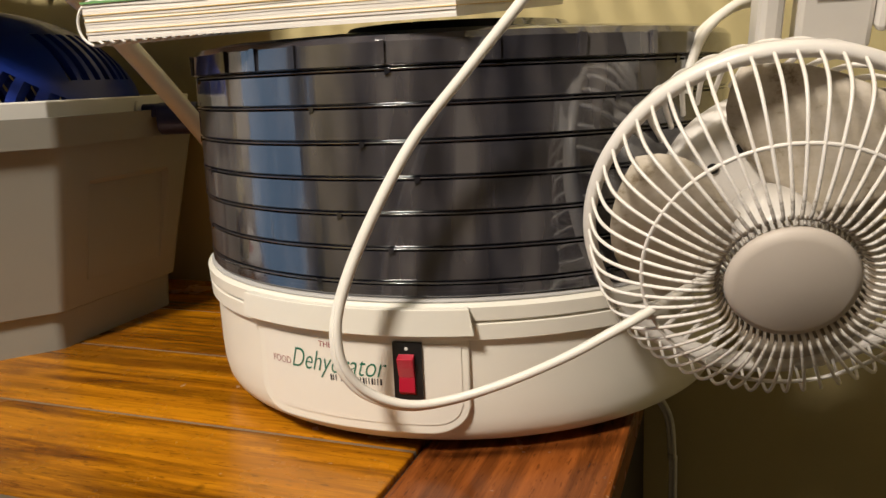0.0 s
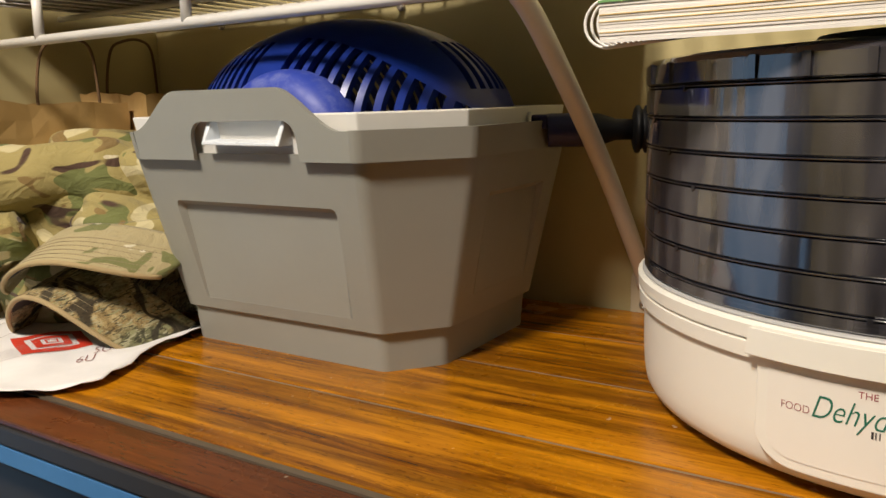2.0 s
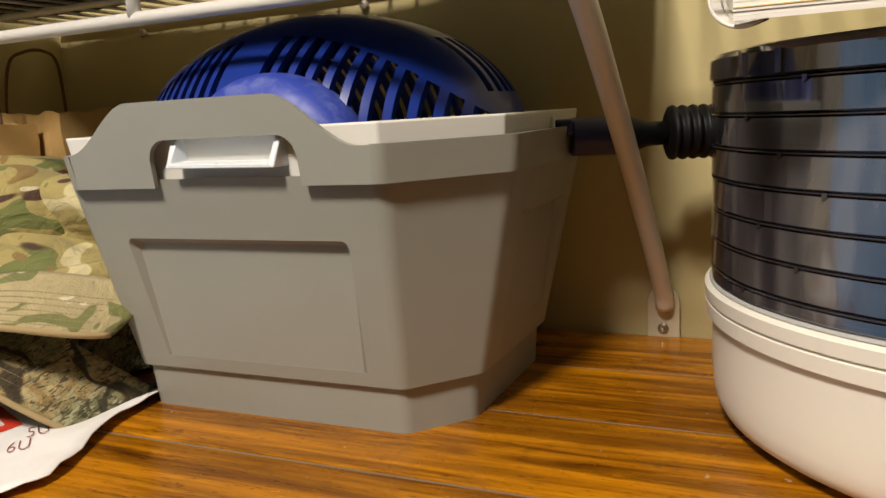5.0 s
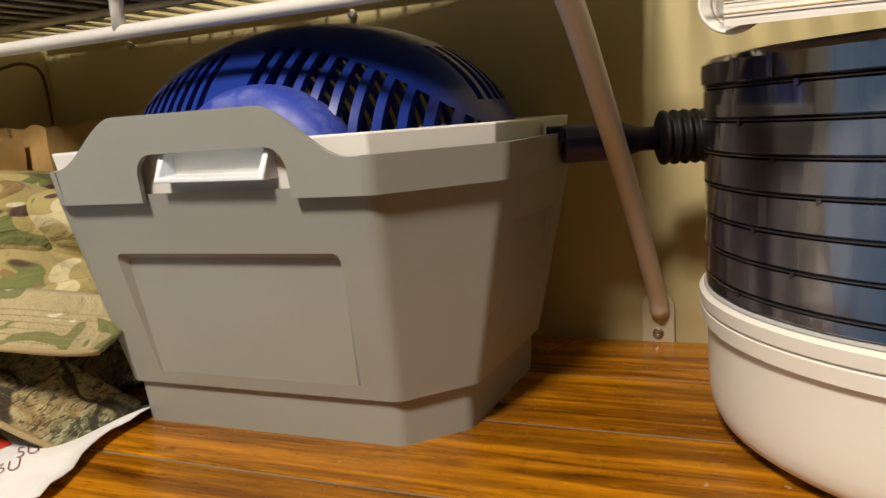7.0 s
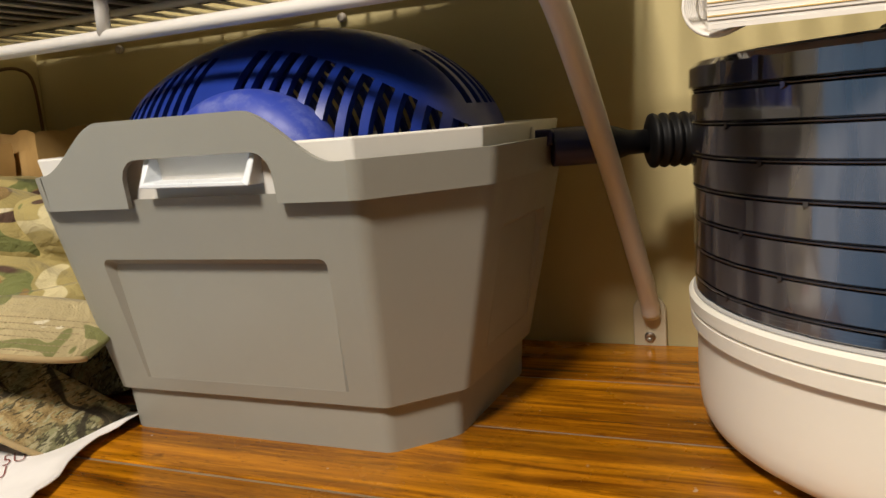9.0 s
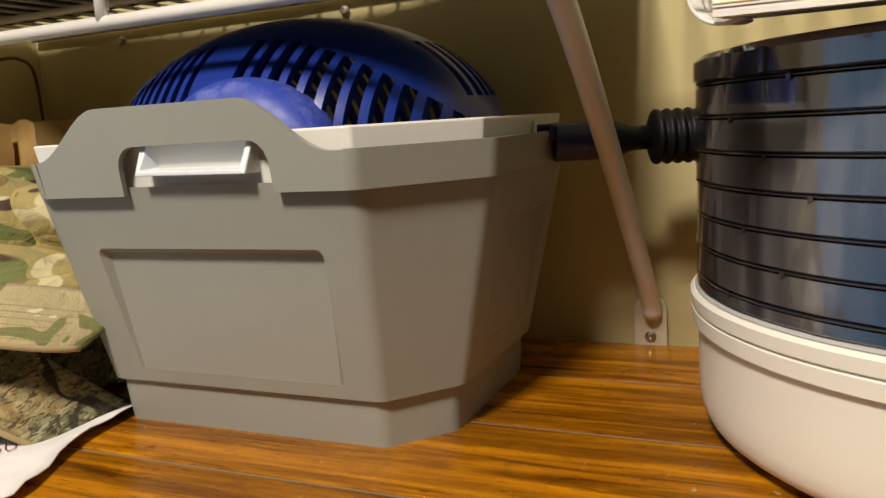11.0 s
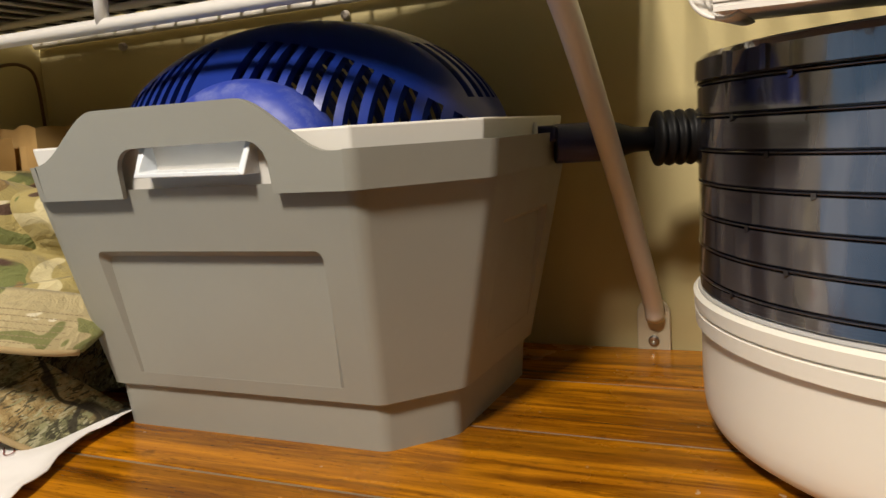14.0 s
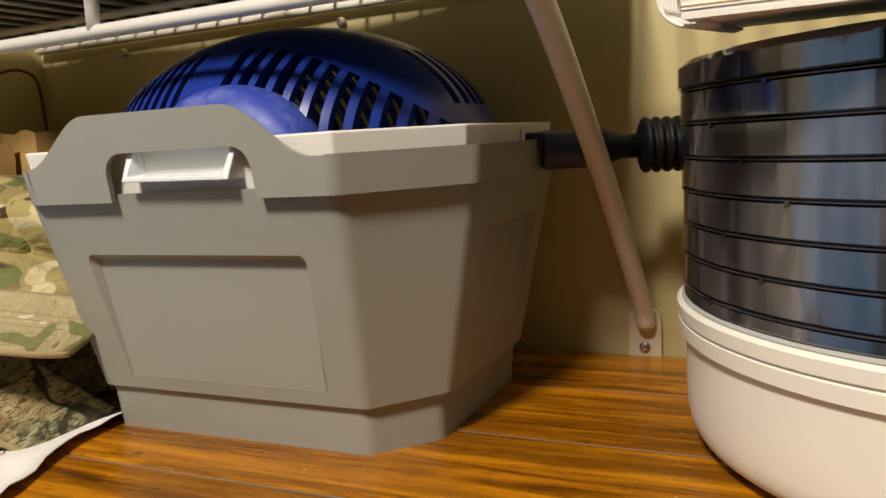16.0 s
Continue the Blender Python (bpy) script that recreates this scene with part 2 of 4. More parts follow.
def part(name, bm, material, parent=None, label="", smooth=False, bevel=0.0, segs=2, solid=0.0, angle=30, split=0, flat=False):
    me = bpy.data.meshes.new(name)
    bmesh.ops.recalc_face_normals(bm, faces=bm.faces)
    bm.to_mesh(me)
    bm.free()
    me.materials.append(material)
    if smooth:
        for p in me.polygons:
            p.use_smooth = True
    ob = new(name, me)
    if parent is not None:
        ob.parent = parent
    if solid:
        s = ob.modifiers.new("solid", "SOLIDIFY")
        s.thickness, s.offset = solid, 0
    if bevel:
        b = ob.modifiers.new("bevel", "BEVEL")
        b.width, b.segments, b.limit_method, b.angle_limit = bevel, segs, "ANGLE", radians(angle)
        b.harden_normals = False
    if split:
        me.set_sharp_from_angle(angle=radians(split))
    if flat:
        w = ob.modifiers.new("even", "WEIGHTED_NORMAL")
        w.keep_sharp, w.weight = True, 100
    if label:
        tagged(ob, label)
    return ob


def thing(name, label, category, at=(0, 0, 0), group="", kind=""):
    ob = new(name)
    ob.location = at
    ob.empty_display_size = 0.02
    return tagged(ob, label, category, group, kind)


def box(x0, x1, y0, y1, z0, z1, bm=None):
    bm = bm or bmesh.new()
    v = [bm.verts.new(p) for p in ((x0, y0, z0), (x1, y0, z0), (x1, y1, z0), (x0, y1, z0), (x0, y0, z1), (x1, y0, z1), (x1, y1, z1), (x0, y1, z1))]
    for f in ((0, 3, 2, 1), (4, 5, 6, 7), (0, 1, 5, 4), (1, 2, 6, 5), (2, 3, 7, 6), (3, 0, 4, 7)):
        bm.faces.new([v[i] for i in f])
    return bm


def loft(rings, closed=True, caps=(True, True), bm=None):
    bm = bm or bmesh.new()
    rows = [[bm.verts.new(p) for p in r] for r in rings]
    n = len(rows[0])
    for a, b in zip(rows, rows[1:]):
        for i in range(n if closed else n - 1):
            j = (i + 1) % n
            bm.faces.new((a[i], a[j], b[j], b[i]))
    if caps[0]:
        bm.faces.new(rows[0][::-1])
    if caps[1]:
        bm.faces.new(rows[-1])
    return bm


def lathe(profile, steps=128, caps=(True, True), a0=0.0, a1=360.0, centre=(0, 0)):
    """profile: (radius, z) rows."""
    full = a1 - a0 >= 360
    ang = [radians(a0 + (a1 - a0) * i / steps) for i in range(steps if full else steps + 1)]
    return loft([[(centre[0] + r * math.cos(a), centre[1] + r * math.sin(a), z) for a in ang] for r, z in profile], full, caps)


def tube(points, radius, sides=10, bm=None, caps=True, flat=1.0, closed=False):
    """A round bar through points; flat squeezes it across."""
    pts = [Vector(p) for p in points]
    rings = []
    up = Vector((0.0, 0.0, 1.0))
    count = len(pts)
    for i, p in enumerate(pts):
        if closed:
            d = pts[(i + 1) % count] - pts[i - 1]
        else:
            d = pts[min(i + 1, count - 1)] - pts[max(i - 1, 0)]
        d.normalize()
        if abs(d.dot(up)) > 0.97:
            up = Vector((0.0, 1.0, 0.0)) if abs(d.y) < 0.9 else Vector((1.0, 0.0, 0.0))
        s = d.cross(up).normalized()
        u = s.cross(d).normalized()
        up = u
        r = radius[i] if isinstance(radius, (list, tuple)) else radius
        rings.append([p + s * (r * math.cos(2 * math.pi * k / sides)) + u * (r * flat * math.sin(2 * math.pi * k / sides)) for k in range(sides)])
    if closed:
        rings.append(rings[0])
        return loft(rings, True, (False, False), bm)
    return loft(rings, True, (caps, caps), bm)


def spline(points, per=8):
    """Catmull-Rom through points."""
    p = [Vector(q) for q in points]
    p = [p[0] * 2 - p[1]] + p + [p[-1] * 2 - p[-2]]
    out = []
    for i in range(1, len(p) - 2):
        for k in range(per):
            t = k / per
            a, b, c, d = p[i - 1], p[i], p[i + 1], p[i + 2]
            out.append(0.5 * ((2 * b) + (c - a) * t + (2 * a - 5 * b + 4 * c - d) * t * t + (3 * b - a - 3 * c + d) * t ** 3))
    out.append(p[-2])
    return out


def words(text, size, place, name, material, parent, shear=0.0, thick=0.0, label="", width=0.0):
    """Flat letters; place(u, v) gives the point for the letters' own x and y."""
    cu = bpy.data.curves.new("letters", "FONT")
    cu.body, cu.size, cu.shear, cu.offset = text, size, shear, thick
    tmp = new("letters", cu)
    me = bpy.data.meshes.new_from_object(tmp.evaluated_get(bpy.context.evaluated_depsgraph_get()))
    bpy.data.objects.remove(tmp)
    wide = max(v.co.x for v in me.vertices) or 1.0
    fit = width / wide if width else 1.0
    for v in me.vertices:
        v.co = place(v.co.x * fit, v.co.y)
    me.materials.clear()
    me.materials.append(material)
    me.name = name
    ob = new(name, me)
    ob.parent = parent
    if label:
        tagged(ob, label)
    return ob


def structure(name, bm, material, label, category, **k):
    return tagged(part(name, bm, material, None, **k), label, category, kind="structure")


# ---------------------------------------------------------------- the closet
structure("wall_back", box(-1.02, 1.90, 0.70, 0.80, -0.90, 1.55), M_WALL, "beige painted closet back wall behind the table", "wall")
left = box(-1.02, -0.92, 0.25, 0.70, -0.90, 1.55)
box(-1.02, -0.92, -2.9, -0.48, -0.90, 1.55, left)
box(-1.02, -0.92, -0.48, 0.25, 1.15, 1.55, left)
structure("wall_left", left, M_WALL, "beige side wall with an open doorway", "wall")
# Right wall is out of view; its dark colour only keeps fill light low.
structure("wall_right", box(1.9, 2.0, -2.9, 0.80, -0.90, 1.55), M_WALL_LOW_BOUNCE, "unseen side wall, darkened to cut bounce light", "wall")
structure("wall_front", box(-1.02, 2.0, -3.0, -2.9, -0.90, 1.55), wall_paint("tan_wall", (0.60, 0.53, 0.42)), "beige painted wall behind the viewer", "wall")
structure("floor", box(-2.0, 2.0, -3.0, 0.80, -1.0, -0.90), M_FLOOR, "brown carpeted closet floor", "floor")
structure("ceiling", box(-2.0, 2.0, -3.0, 0.80, 1.55, 1.65), M_CEIL, "white painted ceiling", "ceiling")
structure("door_trim", box(-0.935, -0.905, 0.255, 0.375, -0.90, 1.20), M_LINER, "white doorway trim on the side wall", "trim", bevel=0.004)
# Unseen glowing panel beyond the doorway; it gives the trays their blue reflection.
glow = Nodes("blue_panel_glow")
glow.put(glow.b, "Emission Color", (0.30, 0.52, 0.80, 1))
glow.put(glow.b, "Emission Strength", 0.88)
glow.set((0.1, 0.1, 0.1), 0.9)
structure("backdrop", box(-1.42, -1.40, -0.60, 0.20, -0.60, 1.10), glow.m, "unseen glowing blue panel standing in for daylight beyond the doorway", "backdrop")
structure("wall_next_room", box(-2.0, -1.9, -3.0, 0.80, -0.90, 1.55), wall_paint("pale_blue_wall", (0.40, 0.55, 0.68)), "pale blue wall of the next room", "wall")

# ---------------------------------------------------------------- the table
table = thing("wooden_chest", "glossy brown plank-topped wooden chest against the wall", "chest", (-0.42, 0.47, -0.90))


def at_table(x, y, z):
    return (x + 0.42, y - 0.47, z + 0.90)


def table_box(x0, x1, y0, y1, z0, z1):
    a, b = at_table(x0, y0, z0), at_table(x1, y1, z1)
    return box(a[0], b[0], a[1], b[1], a[2], b[2])


SEAMS = [0.316, 0.411, 0.512, 0.606, 0.698]
for y0, y1 in zip(SEAMS, SEAMS[1:]):
    part("plank", table_box(-1.02 + 0.12, -0.0555, y0 + 0.0014, y1 - 0.0014, -0.022, 0.0), M_WOOD, table, bevel=0.0014)
for y in SEAMS[1:-1]:
    part("seam_filler", table_box(-0.899, -0.0556, y - 0.0010, y + 0.0010, -0.020, -0.0009), M_SEAM, table, "dusty pale seam")
part("end_board", table_box(-0.0540, 0.046, 0.272, 0.698, -0.022, -0.0003), M_WOOD_CROSS, table, "reddish cross-grain end board", bevel=0.003)
part("front_board", table_box(-0.90, -0.0555, 0.2775, 0.3120, -0.0050, -0.0012), M_WOOD_RED, table, "reddish front edge board", bevel=0.0015)
part("edge_moulding", table_box(-0.90, 0.044, 0.2765, 0.300, -0.0185, -0.0052), M_CHEST, table, "nearly black front moulding", bevel=0.002)
part("seam_filler", table_box(-0.90, -0.054, 0.3125, 0.3172, -0.02, -0.0007), M_GROOVE_WORN, table, "worn greyish seam")
part("under_layer", table_box(-0.899, 0.040, 0.285, 0.697, -0.040, -0.0035), M_GROOVE, table)
part("carcass", table_box(-0.90, 0.030, 0.305, 0.690, -0.90, -0.041), M_CHEST, table, "nearly black chest body", bevel=0.003)
part("drawer_front", table_box(-0.89, -0.40, 0.2785, 0.3045, -0.0335, -0.0195), M_BLUE_DRAWER, table, "blue drawer rail", bevel=0.0015)

# ---------------------------------------------------------------- wire shelf
SHELF_Z, SHELF_Y = 0.250, 0.442
shelf = thing("wire_shelf", "white coated wire closet shelf with a hanging front rail", "shelf", (-0.3, 0.57, SHELF_Z))
S0 = Vector((-0.3, 0.57, SHELF_Z))


def shelf_bar(name, a, b, r, parent=None, sides=12):
    return part(name, tube([Vector(a) - S0, Vector(b) - S0], r, sides), M_WIRE, parent or shelf, smooth=True)


shelf_bar("front_rail", (-0.915, SHELF_Y, SHELF_Z), (0.55, SHELF_Y, SHELF_Z), 0.0042)
DECK = 0.293
shelf_bar("front_rod", (-0.915, SHELF_Y + 0.002, DECK), (0.55, SHELF_Y + 0.002, DECK), 0.0038)
shelf_bar("rear_rod", (-0.915, 0.692, DECK), (0.55, 0.692, DECK), 0.0036)
shelf_bar("middle_rod", (-0.915, 0.570, DECK - 0.004), (0.55, 0.570, DECK - 0.004), 0.003)
for i in range(7):
    x = -0.747 + i * 0.189
    shelf_bar("upright", (x, SHELF_Y, SHELF_Z), (x, SHELF_Y + 0.001, DECK), 0.0042)
for i in range(57):
    x = -0.90 + i * 0.0254
    shelf_bar("deck_wire", (x, SHELF_Y, DECK + 0.004), (x, 0.697, DECK + 0.004), 0.0017, None, 6)

# Dark load on the deck; its unseen length and overhang block lamp light.
load = bmesh.new()
rows = []
for i in range(41):
    x = -0.905 + 0.608 * i / 40
    ring = []
    front = 0.480 - 0.078 * min(max((x + 0.72) / 0.06, 0.0), 1.0)
    for k in range(24):
        a = 2 * math.pi * k / 24
        p = Vector((x, (0.654 + front) / 2 + (0.654 - front) / 2 * math.copysign(abs(math.cos(a)) ** 0.25, math.cos(a)), DECK + 0.0185 + 0.0125 * math.copysign(abs(math.sin(a)) ** 0.25, math.sin(a))))
        p += Vector((0, 0.008 * noise.noise(p * 16), 0.004 * noise.noise(p * 21) if math.sin(a) > 0 else 0))
        ring.append(p)
    rows.append(ring)
loft(rows, True, (True, True), load)
tagged(part("shelf_load", load, plain("dark_load", (0.035, 0.032, 0.03), 0.95, bump=0.5), None, smooth=True), "dark load on the wire shelf, extended to shade the shell and wall", "blanket")

for x in (-0.80, -0.545, -0.30, -0.05, 0.2):
    clip = tagged(part("wall_clip", lathe([(0.0, 0), (0.0035, 0.0), (0.0042, 0.003), (0.0035, 0.006), (0.0, 0.006)], 16), M_BADGE, None, bevel=0.001), "small beige plastic wall clip under the shelf rod", "clip", "shelf clips")
    clip.matrix_world = pose(x, 0.700, DECK - 0.012, 90, 0, 0)

brace = thing("shelf_brace", "white coated diagonal brace from shelf to wall", "brace", (-0.294, 0.698, 0.02))
B0 = Vector((-0.294, 0.698, 0.02))
part("rod", tube([Vector(p) - B0 for p in spline([(-0.302, 0.452, 0.262), (-0.300, 0.50, 0.2315), (-0.2975, 0.60, 0.140), (-0.2925, 0.675, 0.050), (-0.292, 0.6905, 0.026)], 6)], 0.0072, 14), M_WIRE, brace, smooth=True)
plate = bmesh.new()
outline = [(-0.0125, -0.022), (0.0125, -0.022)] + [(0.0125 * math.cos(a), 0.008 + 0.0125 * math.sin(a)) for a in [math.pi * k / 10 for k in range(11)]]
loft([[(x, -0.004, z) for x, z in outline], [(x, 0.0, z) for x, z in outline]], True, (True, True), plate)
# White plate; the shade it stands in is mixed into its beige colour.
pl = part("foot_plate", plate, plastic("plate_shaded_white", (0.60, 0.54, 0.39), 0.45, 0.08), brace, "white painted foot plate, toned beige for shade", bevel=0.0008)
screw = part("screw", lathe([(0.0, 0), (0.0042, 0.0), (0.0042, 0.0012), (0.0030, 0.0022), (0.0012, 0.0018), (0, 0.0012)], 18), M_STEEL, pl, "steel screw head")
screw.matrix_local = pose(0.0, -0.004, -0.013, 90, 0, 0)

# ---------------------------------------------------------------- grey bin
BX, BY = -0.499, 0.545
bin_ = thing("storage_bin", "grey plastic storage bin with chamfered corners and a carry handle", "storage bin", (BX, BY, 0))


def octo(front, rear, half, cut, z, cuty=None, left=None):
    """Eight corners round the bin, from the front's right corner anticlockwise seen from below."""
    cy = cuty or cut
    f, r = front - BY, rear - BY
    return [(half - cut, f, z), (half, f + cy, z), (half, r - cy, z), (half - cut, r, z), (-half + cut, r, z), (-half, r - cy, z), (-half, f + cy, z), (-half + (left or cut), f, z)]


def bin_levels(inner=0.0):
    return [octo(0.4605 + inner, 0.650 - inner, 0.125 - inner, 0.030, 0.0, 0.035), octo(0.4575 + inner, 0.653 - inner, 0.127 - inner, 0.031, 0.0285, 0.036)]


def softened(ring, f, n=5):
    """The ring with each corner rounded off over a length f."""
    out = []
    m = len(ring)
    for i in range(m):
        p, a, b = Vector(ring[i]), Vector(ring[i - 1]), Vector(ring[(i + 1) % m])
        p0, p1 = p + (a - p).normalized() * f, p + (b - p).normalized() * f
        for k in range(n):
            t = k / (n - 1)
            out.append(p0 * (1 - t) ** 2 + p * (2 * t * (1 - t)) + p1 * t * t)
    return out


skirt = loft([softened(r, 0.005) for r in bin_levels()], True, (True, False))
part("skirt", skirt, M_GREY, bin_, smooth=True, split=50, flat=True)
LO = softened(octo(0.4535, 0.657, 0.1325, 0.034, 0.0300, 0.040), 0.0045)
HI = softened(octo(0.4243, 0.688, 0.1605, 0.0500, 0.1560, 0.061), 0.0060)
body = bmesh.new()
ROWS_B = 9
grid = [[body.verts.new(Vector(p).lerp(q, j / (ROWS_B - 1))) for p, q in zip(LO, HI)] for j in range(ROWS_B)]
lo, hi = grid[0], grid[-1]


def panel(a, b, c, d, u0, u1, v0, v1, push):
    """A wall a-b (below), d-c (above) with a recessed field that fades out below."""
    def at(u, v):
        return Vector(a.co).lerp(b.co, u).lerp(Vector(d.co).lerp(c.co, u), v)
    rc = 0.045
    o = [(u0, v0), (u1, v0)] + [(u1 - rc * 0.5 * (1 - math.cos(t)), v1 - rc * (1 - math.sin(t))) for t in [math.pi / 2 * k / 5 for k in range(6)]]
    o += [(u0 + rc * 0.5 * (1 - math.sin(t)), v1 - rc * (1 - math.cos(t))) for t in [math.pi / 2 * k / 5 for k in range(6)]]
    outer = [body.verts.new(at(u, v)) for u, v in o]
    mu, mv = (u0 + u1) / 2, (v0 + v1) / 2
    inner = []
    for u, v in o:
        s = max(0.0, min(1.0, (v - v0) / (v1 - v0))) * 0.97 + 0.03
        inner.append(body.verts.new(at(u + (0.012 if u < mu else -0.012), v - (0.03 if v > mv else 0.0)) + Vector(push) * s))
    m = len(o)
    body.faces.new((a, b, outer[1], outer[0]))
    body.faces.new((b, c, *outer[1:8][::-1]))
    body.faces.new((c, d, outer[8], outer[7]))
    body.faces.new((d, a, outer[0], *outer[8:][::-1]))
    for i in range(m):
        j = (i + 1) % m
        body.faces.new((outer[i], outer[j], inner[j], inner[i]))
    body.faces.new(inner)


NB = len(LO)
for i in range(NB):
    j = (i + 1) % NB
    if i == NB - 1:
        panel(lo[i], lo[j], hi[j], hi[i], 0.118, 0.905, 0.073, 0.710, (0, 0.0060, 0))
    elif i == 9:
        panel(lo[i], lo[j], hi[j], hi[i], 0.16, 0.86, 0.15, 0.75, (-0.005, 0, 0))
    else:
        for r in range(ROWS_B - 1):
            body.faces.new((grid[r][i], grid[r][j], grid[r + 1][j], grid[r + 1][i]))
skl = [body.verts.new(p) for p in softened(octo(0.4580, 0.653, 0.1265, 0.031, 0.0275, 0.036), 0.005)]
for i in range(NB):
    body.faces.new((skl[i], skl[(i + 1) % NB], lo[(i + 1) % NB], lo[i]))
part("body", body, M_GREY, bin_, smooth=True, split=24, flat=True)

# rim band: plain on seven sides, raised and pierced at the front
RC = 0.005
RIM_O0, RIM_O1 = softened(octo(0.4195, 0.692, 0.1625, 0.0505, 0.1512, 0.0615, 0.060), RC), softened(octo(0.4165, 0.695, 0.1655, 0.0515, 0.1715, 0.0625, 0.061), RC)
RIM_I = softened(octo(0.4205, 0.691, 0.1615, 0.0500, 0.1715, 0.0610, 0.0595), RC)
RIM_J = softened(octo(0.4240, 0.688, 0.1580, 0.0490, 0.1512, 0.0600, 0.0585), RC)
rim = bmesh.new()
o0, o1, i1, i0 = ([rim.verts.new(p) for p in r] for r in (RIM_O0, RIM_O1, RIM_I, RIM_J))
for i in range(len(o0) - 1):
    for a, b in ((o0, o1), (o1, i1), (i1, i0), (i0, o0)):
        rim.faces.new((a[i], a[i + 1], b[i + 1], b[i]))
XR0, XR1, XL0, XL1 = RIM_O0[0].x, RIM_O1[0].x, RIM_O0[-1].x, RIM_O1[-1].x


def smoothstep(t):
    t = max(0.0, min(1.0, t))
    return t * t * (3 - 2 * t)


def flap_top(x):
    up = 0.0285 * smoothstep((x + 0.0995) / 0.054)
    down = smoothstep((0.1010 - x) / 0.052)
    return 0.1715 + (up * down if up * down > 0 else 0) - 0.012 * (x - 0.02) * 0.5


def hole_top(x):
    """Underside of the flap over the hand hole, or None beside it."""
    a, b = -0.0365, 0.0645
    if x <= a or x >= b:
        return None
    d = min(x - a, b - x)
    r = 0.0125
    z = 0.1785
    if d < r:
        z -= r - math.sqrt(max(r * r - (r - d) ** 2, 0))
    return z


flap = rim
xs = sorted(set([XL1 + (XR1 - XL1) * k / 90 for k in range(91)] + [-0.0365, -0.0364, 0.0644, 0.0645]))
prev = None
for x in xs:
    h, b = flap_top(x), hole_top(x) or 0.1512
    yo, yt = 0.4195 - BY, 0.4165 - BY
    lean = (h - 0.1512) * 0.12
    xb = x * XR0 / XR1 if x > 0.08 else x * XL0 / XL1 if x < -0.08 else x
    cur = [flap.verts.new(p) for p in ((xb, yo - (b - 0.1512) * 0.12, b), (x, yo - lean, h), (x, yo - lean + 0.0040, h), (xb, yo - (b - 0.1512) * 0.12 + 0.0035, b))]
    if prev:
        for k in range(4):
            flap.faces.new((prev[k], cur[k], cur[(k + 1) % 4], prev[(k + 1) % 4]))
    prev = cur
bmesh.ops.remove_doubles(rim, verts=rim.verts, dist=0.0006)
part("rim", rim, M_GREY, bin_, "grey rim with a raised lip around the hand hole", smooth=True, split=35, flat=True)

# white inner tray of the bin
T0, T1 = octo(0.4300, 0.683, 0.1530, 0.047, 0.150, 0.056), octo(0.4245, 0.688, 0.1575, 0.048, 0.1825, 0.057)
t1, t0 = octo(0.4275, 0.685, 0.1545, 0.047, 0.1825, 0.056), octo(0.4560, 0.655, 0.1250, 0.035, 0.05)
liner = loft([T0, T1, t1, t0], True, (False, True))
tray = part("inner_tray", liner, M_LINER, bin_, "white plastic inner tray", bevel=0.0012)
cup = bmesh.new()
hx0, hx1 = -0.0225, 0.0545
ring_o = [(hx0 + 0.001, -0.1235, 0.1815), (hx1 - 0.001, -0.1235, 0.1805), (hx1 - 0.0028, -0.1310, 0.1615), (hx0 + 0.0005, -0.1310, 0.1625)]
ring_i = [(hx0 + 0.005, -0.1235, 0.1800), (hx1 - 0.005, -0.1235, 0.1790), (hx1 - 0.0063, -0.1310, 0.1640), (hx0 + 0.004, -0.1310, 0.1650)]
deep = [(hx0 + 0.008, -0.1095, 0.1790), (hx1 - 0.008, -0.1095, 0.1780), (hx1 - 0.010, -0.1095, 0.1655), (hx0 + 0.007, -0.1095, 0.1665)]
back_o = [(p[0], -0.108, p[2]) for p in ring_o]
loft([back_o, ring_o, ring_i, deep], True, (True, True), cup)
part("pull_handle", cup, M_CLEAR, bin_, "white recessed pull handle", bevel=0.0012)

# ---------------------------------------------------------------- blue vented shell in the bin
DX, DY = -0.500, 0.560
dome = thing("vented_shell", "glossy blue plastic shell with rows of slots, lying in the bin", "plastic shell", (DX, DY, 0.06))
SHELL_Z, SHELL_R = 0.108, Vector((0.140, 0.116, 0.0875))


def shell_skin(inset):
    """Rings from the foot up to the crown, drawn in by inset."""
    rows = []
    for k in range(8):
        f = 0.62 + 0.38 * math.sin(math.pi / 2 * k / 8)
        rows.append((f, 0.012 + inset + (SHELL_Z - 0.012 - inset) * k / 8))
    for k in range(30):
        a = math.pi / 2 * k / 30
        rows.append((math.cos(a), SHELL_Z + (SHELL_R.z - inset) * math.sin(a)))
    return [[((SHELL_R.x - inset) * f * math.cos(2 * math.pi * i / 120), (SHELL_R.y - inset) * f * math.sin(2 * math.pi * i / 120), z) for i in range(120)] for f, z in rows]


def slot_top(x):
    return 0.1775 - (3.1 if x > 0 else 4.0) * x * x


def slot_cutter(bm, x, wide, y0, y1, z0, skew):
    """One upright slot, open from y0 to y1, that leans by skew and ends under the arch."""
    def at(u, z):
        return u + skew * (z - 0.13)
    za, zb = slot_top(x), slot_top(x + wide)
    ring = [(at(x, z0), z0), (at(x + wide, z0), z0), (at(x + wide, zb), zb), (at(x, za), za)]
    loft([[(u, y0, z) for u, z in ring], [(u, y1, z) for u, z in ring]], True, (True, True), bm)


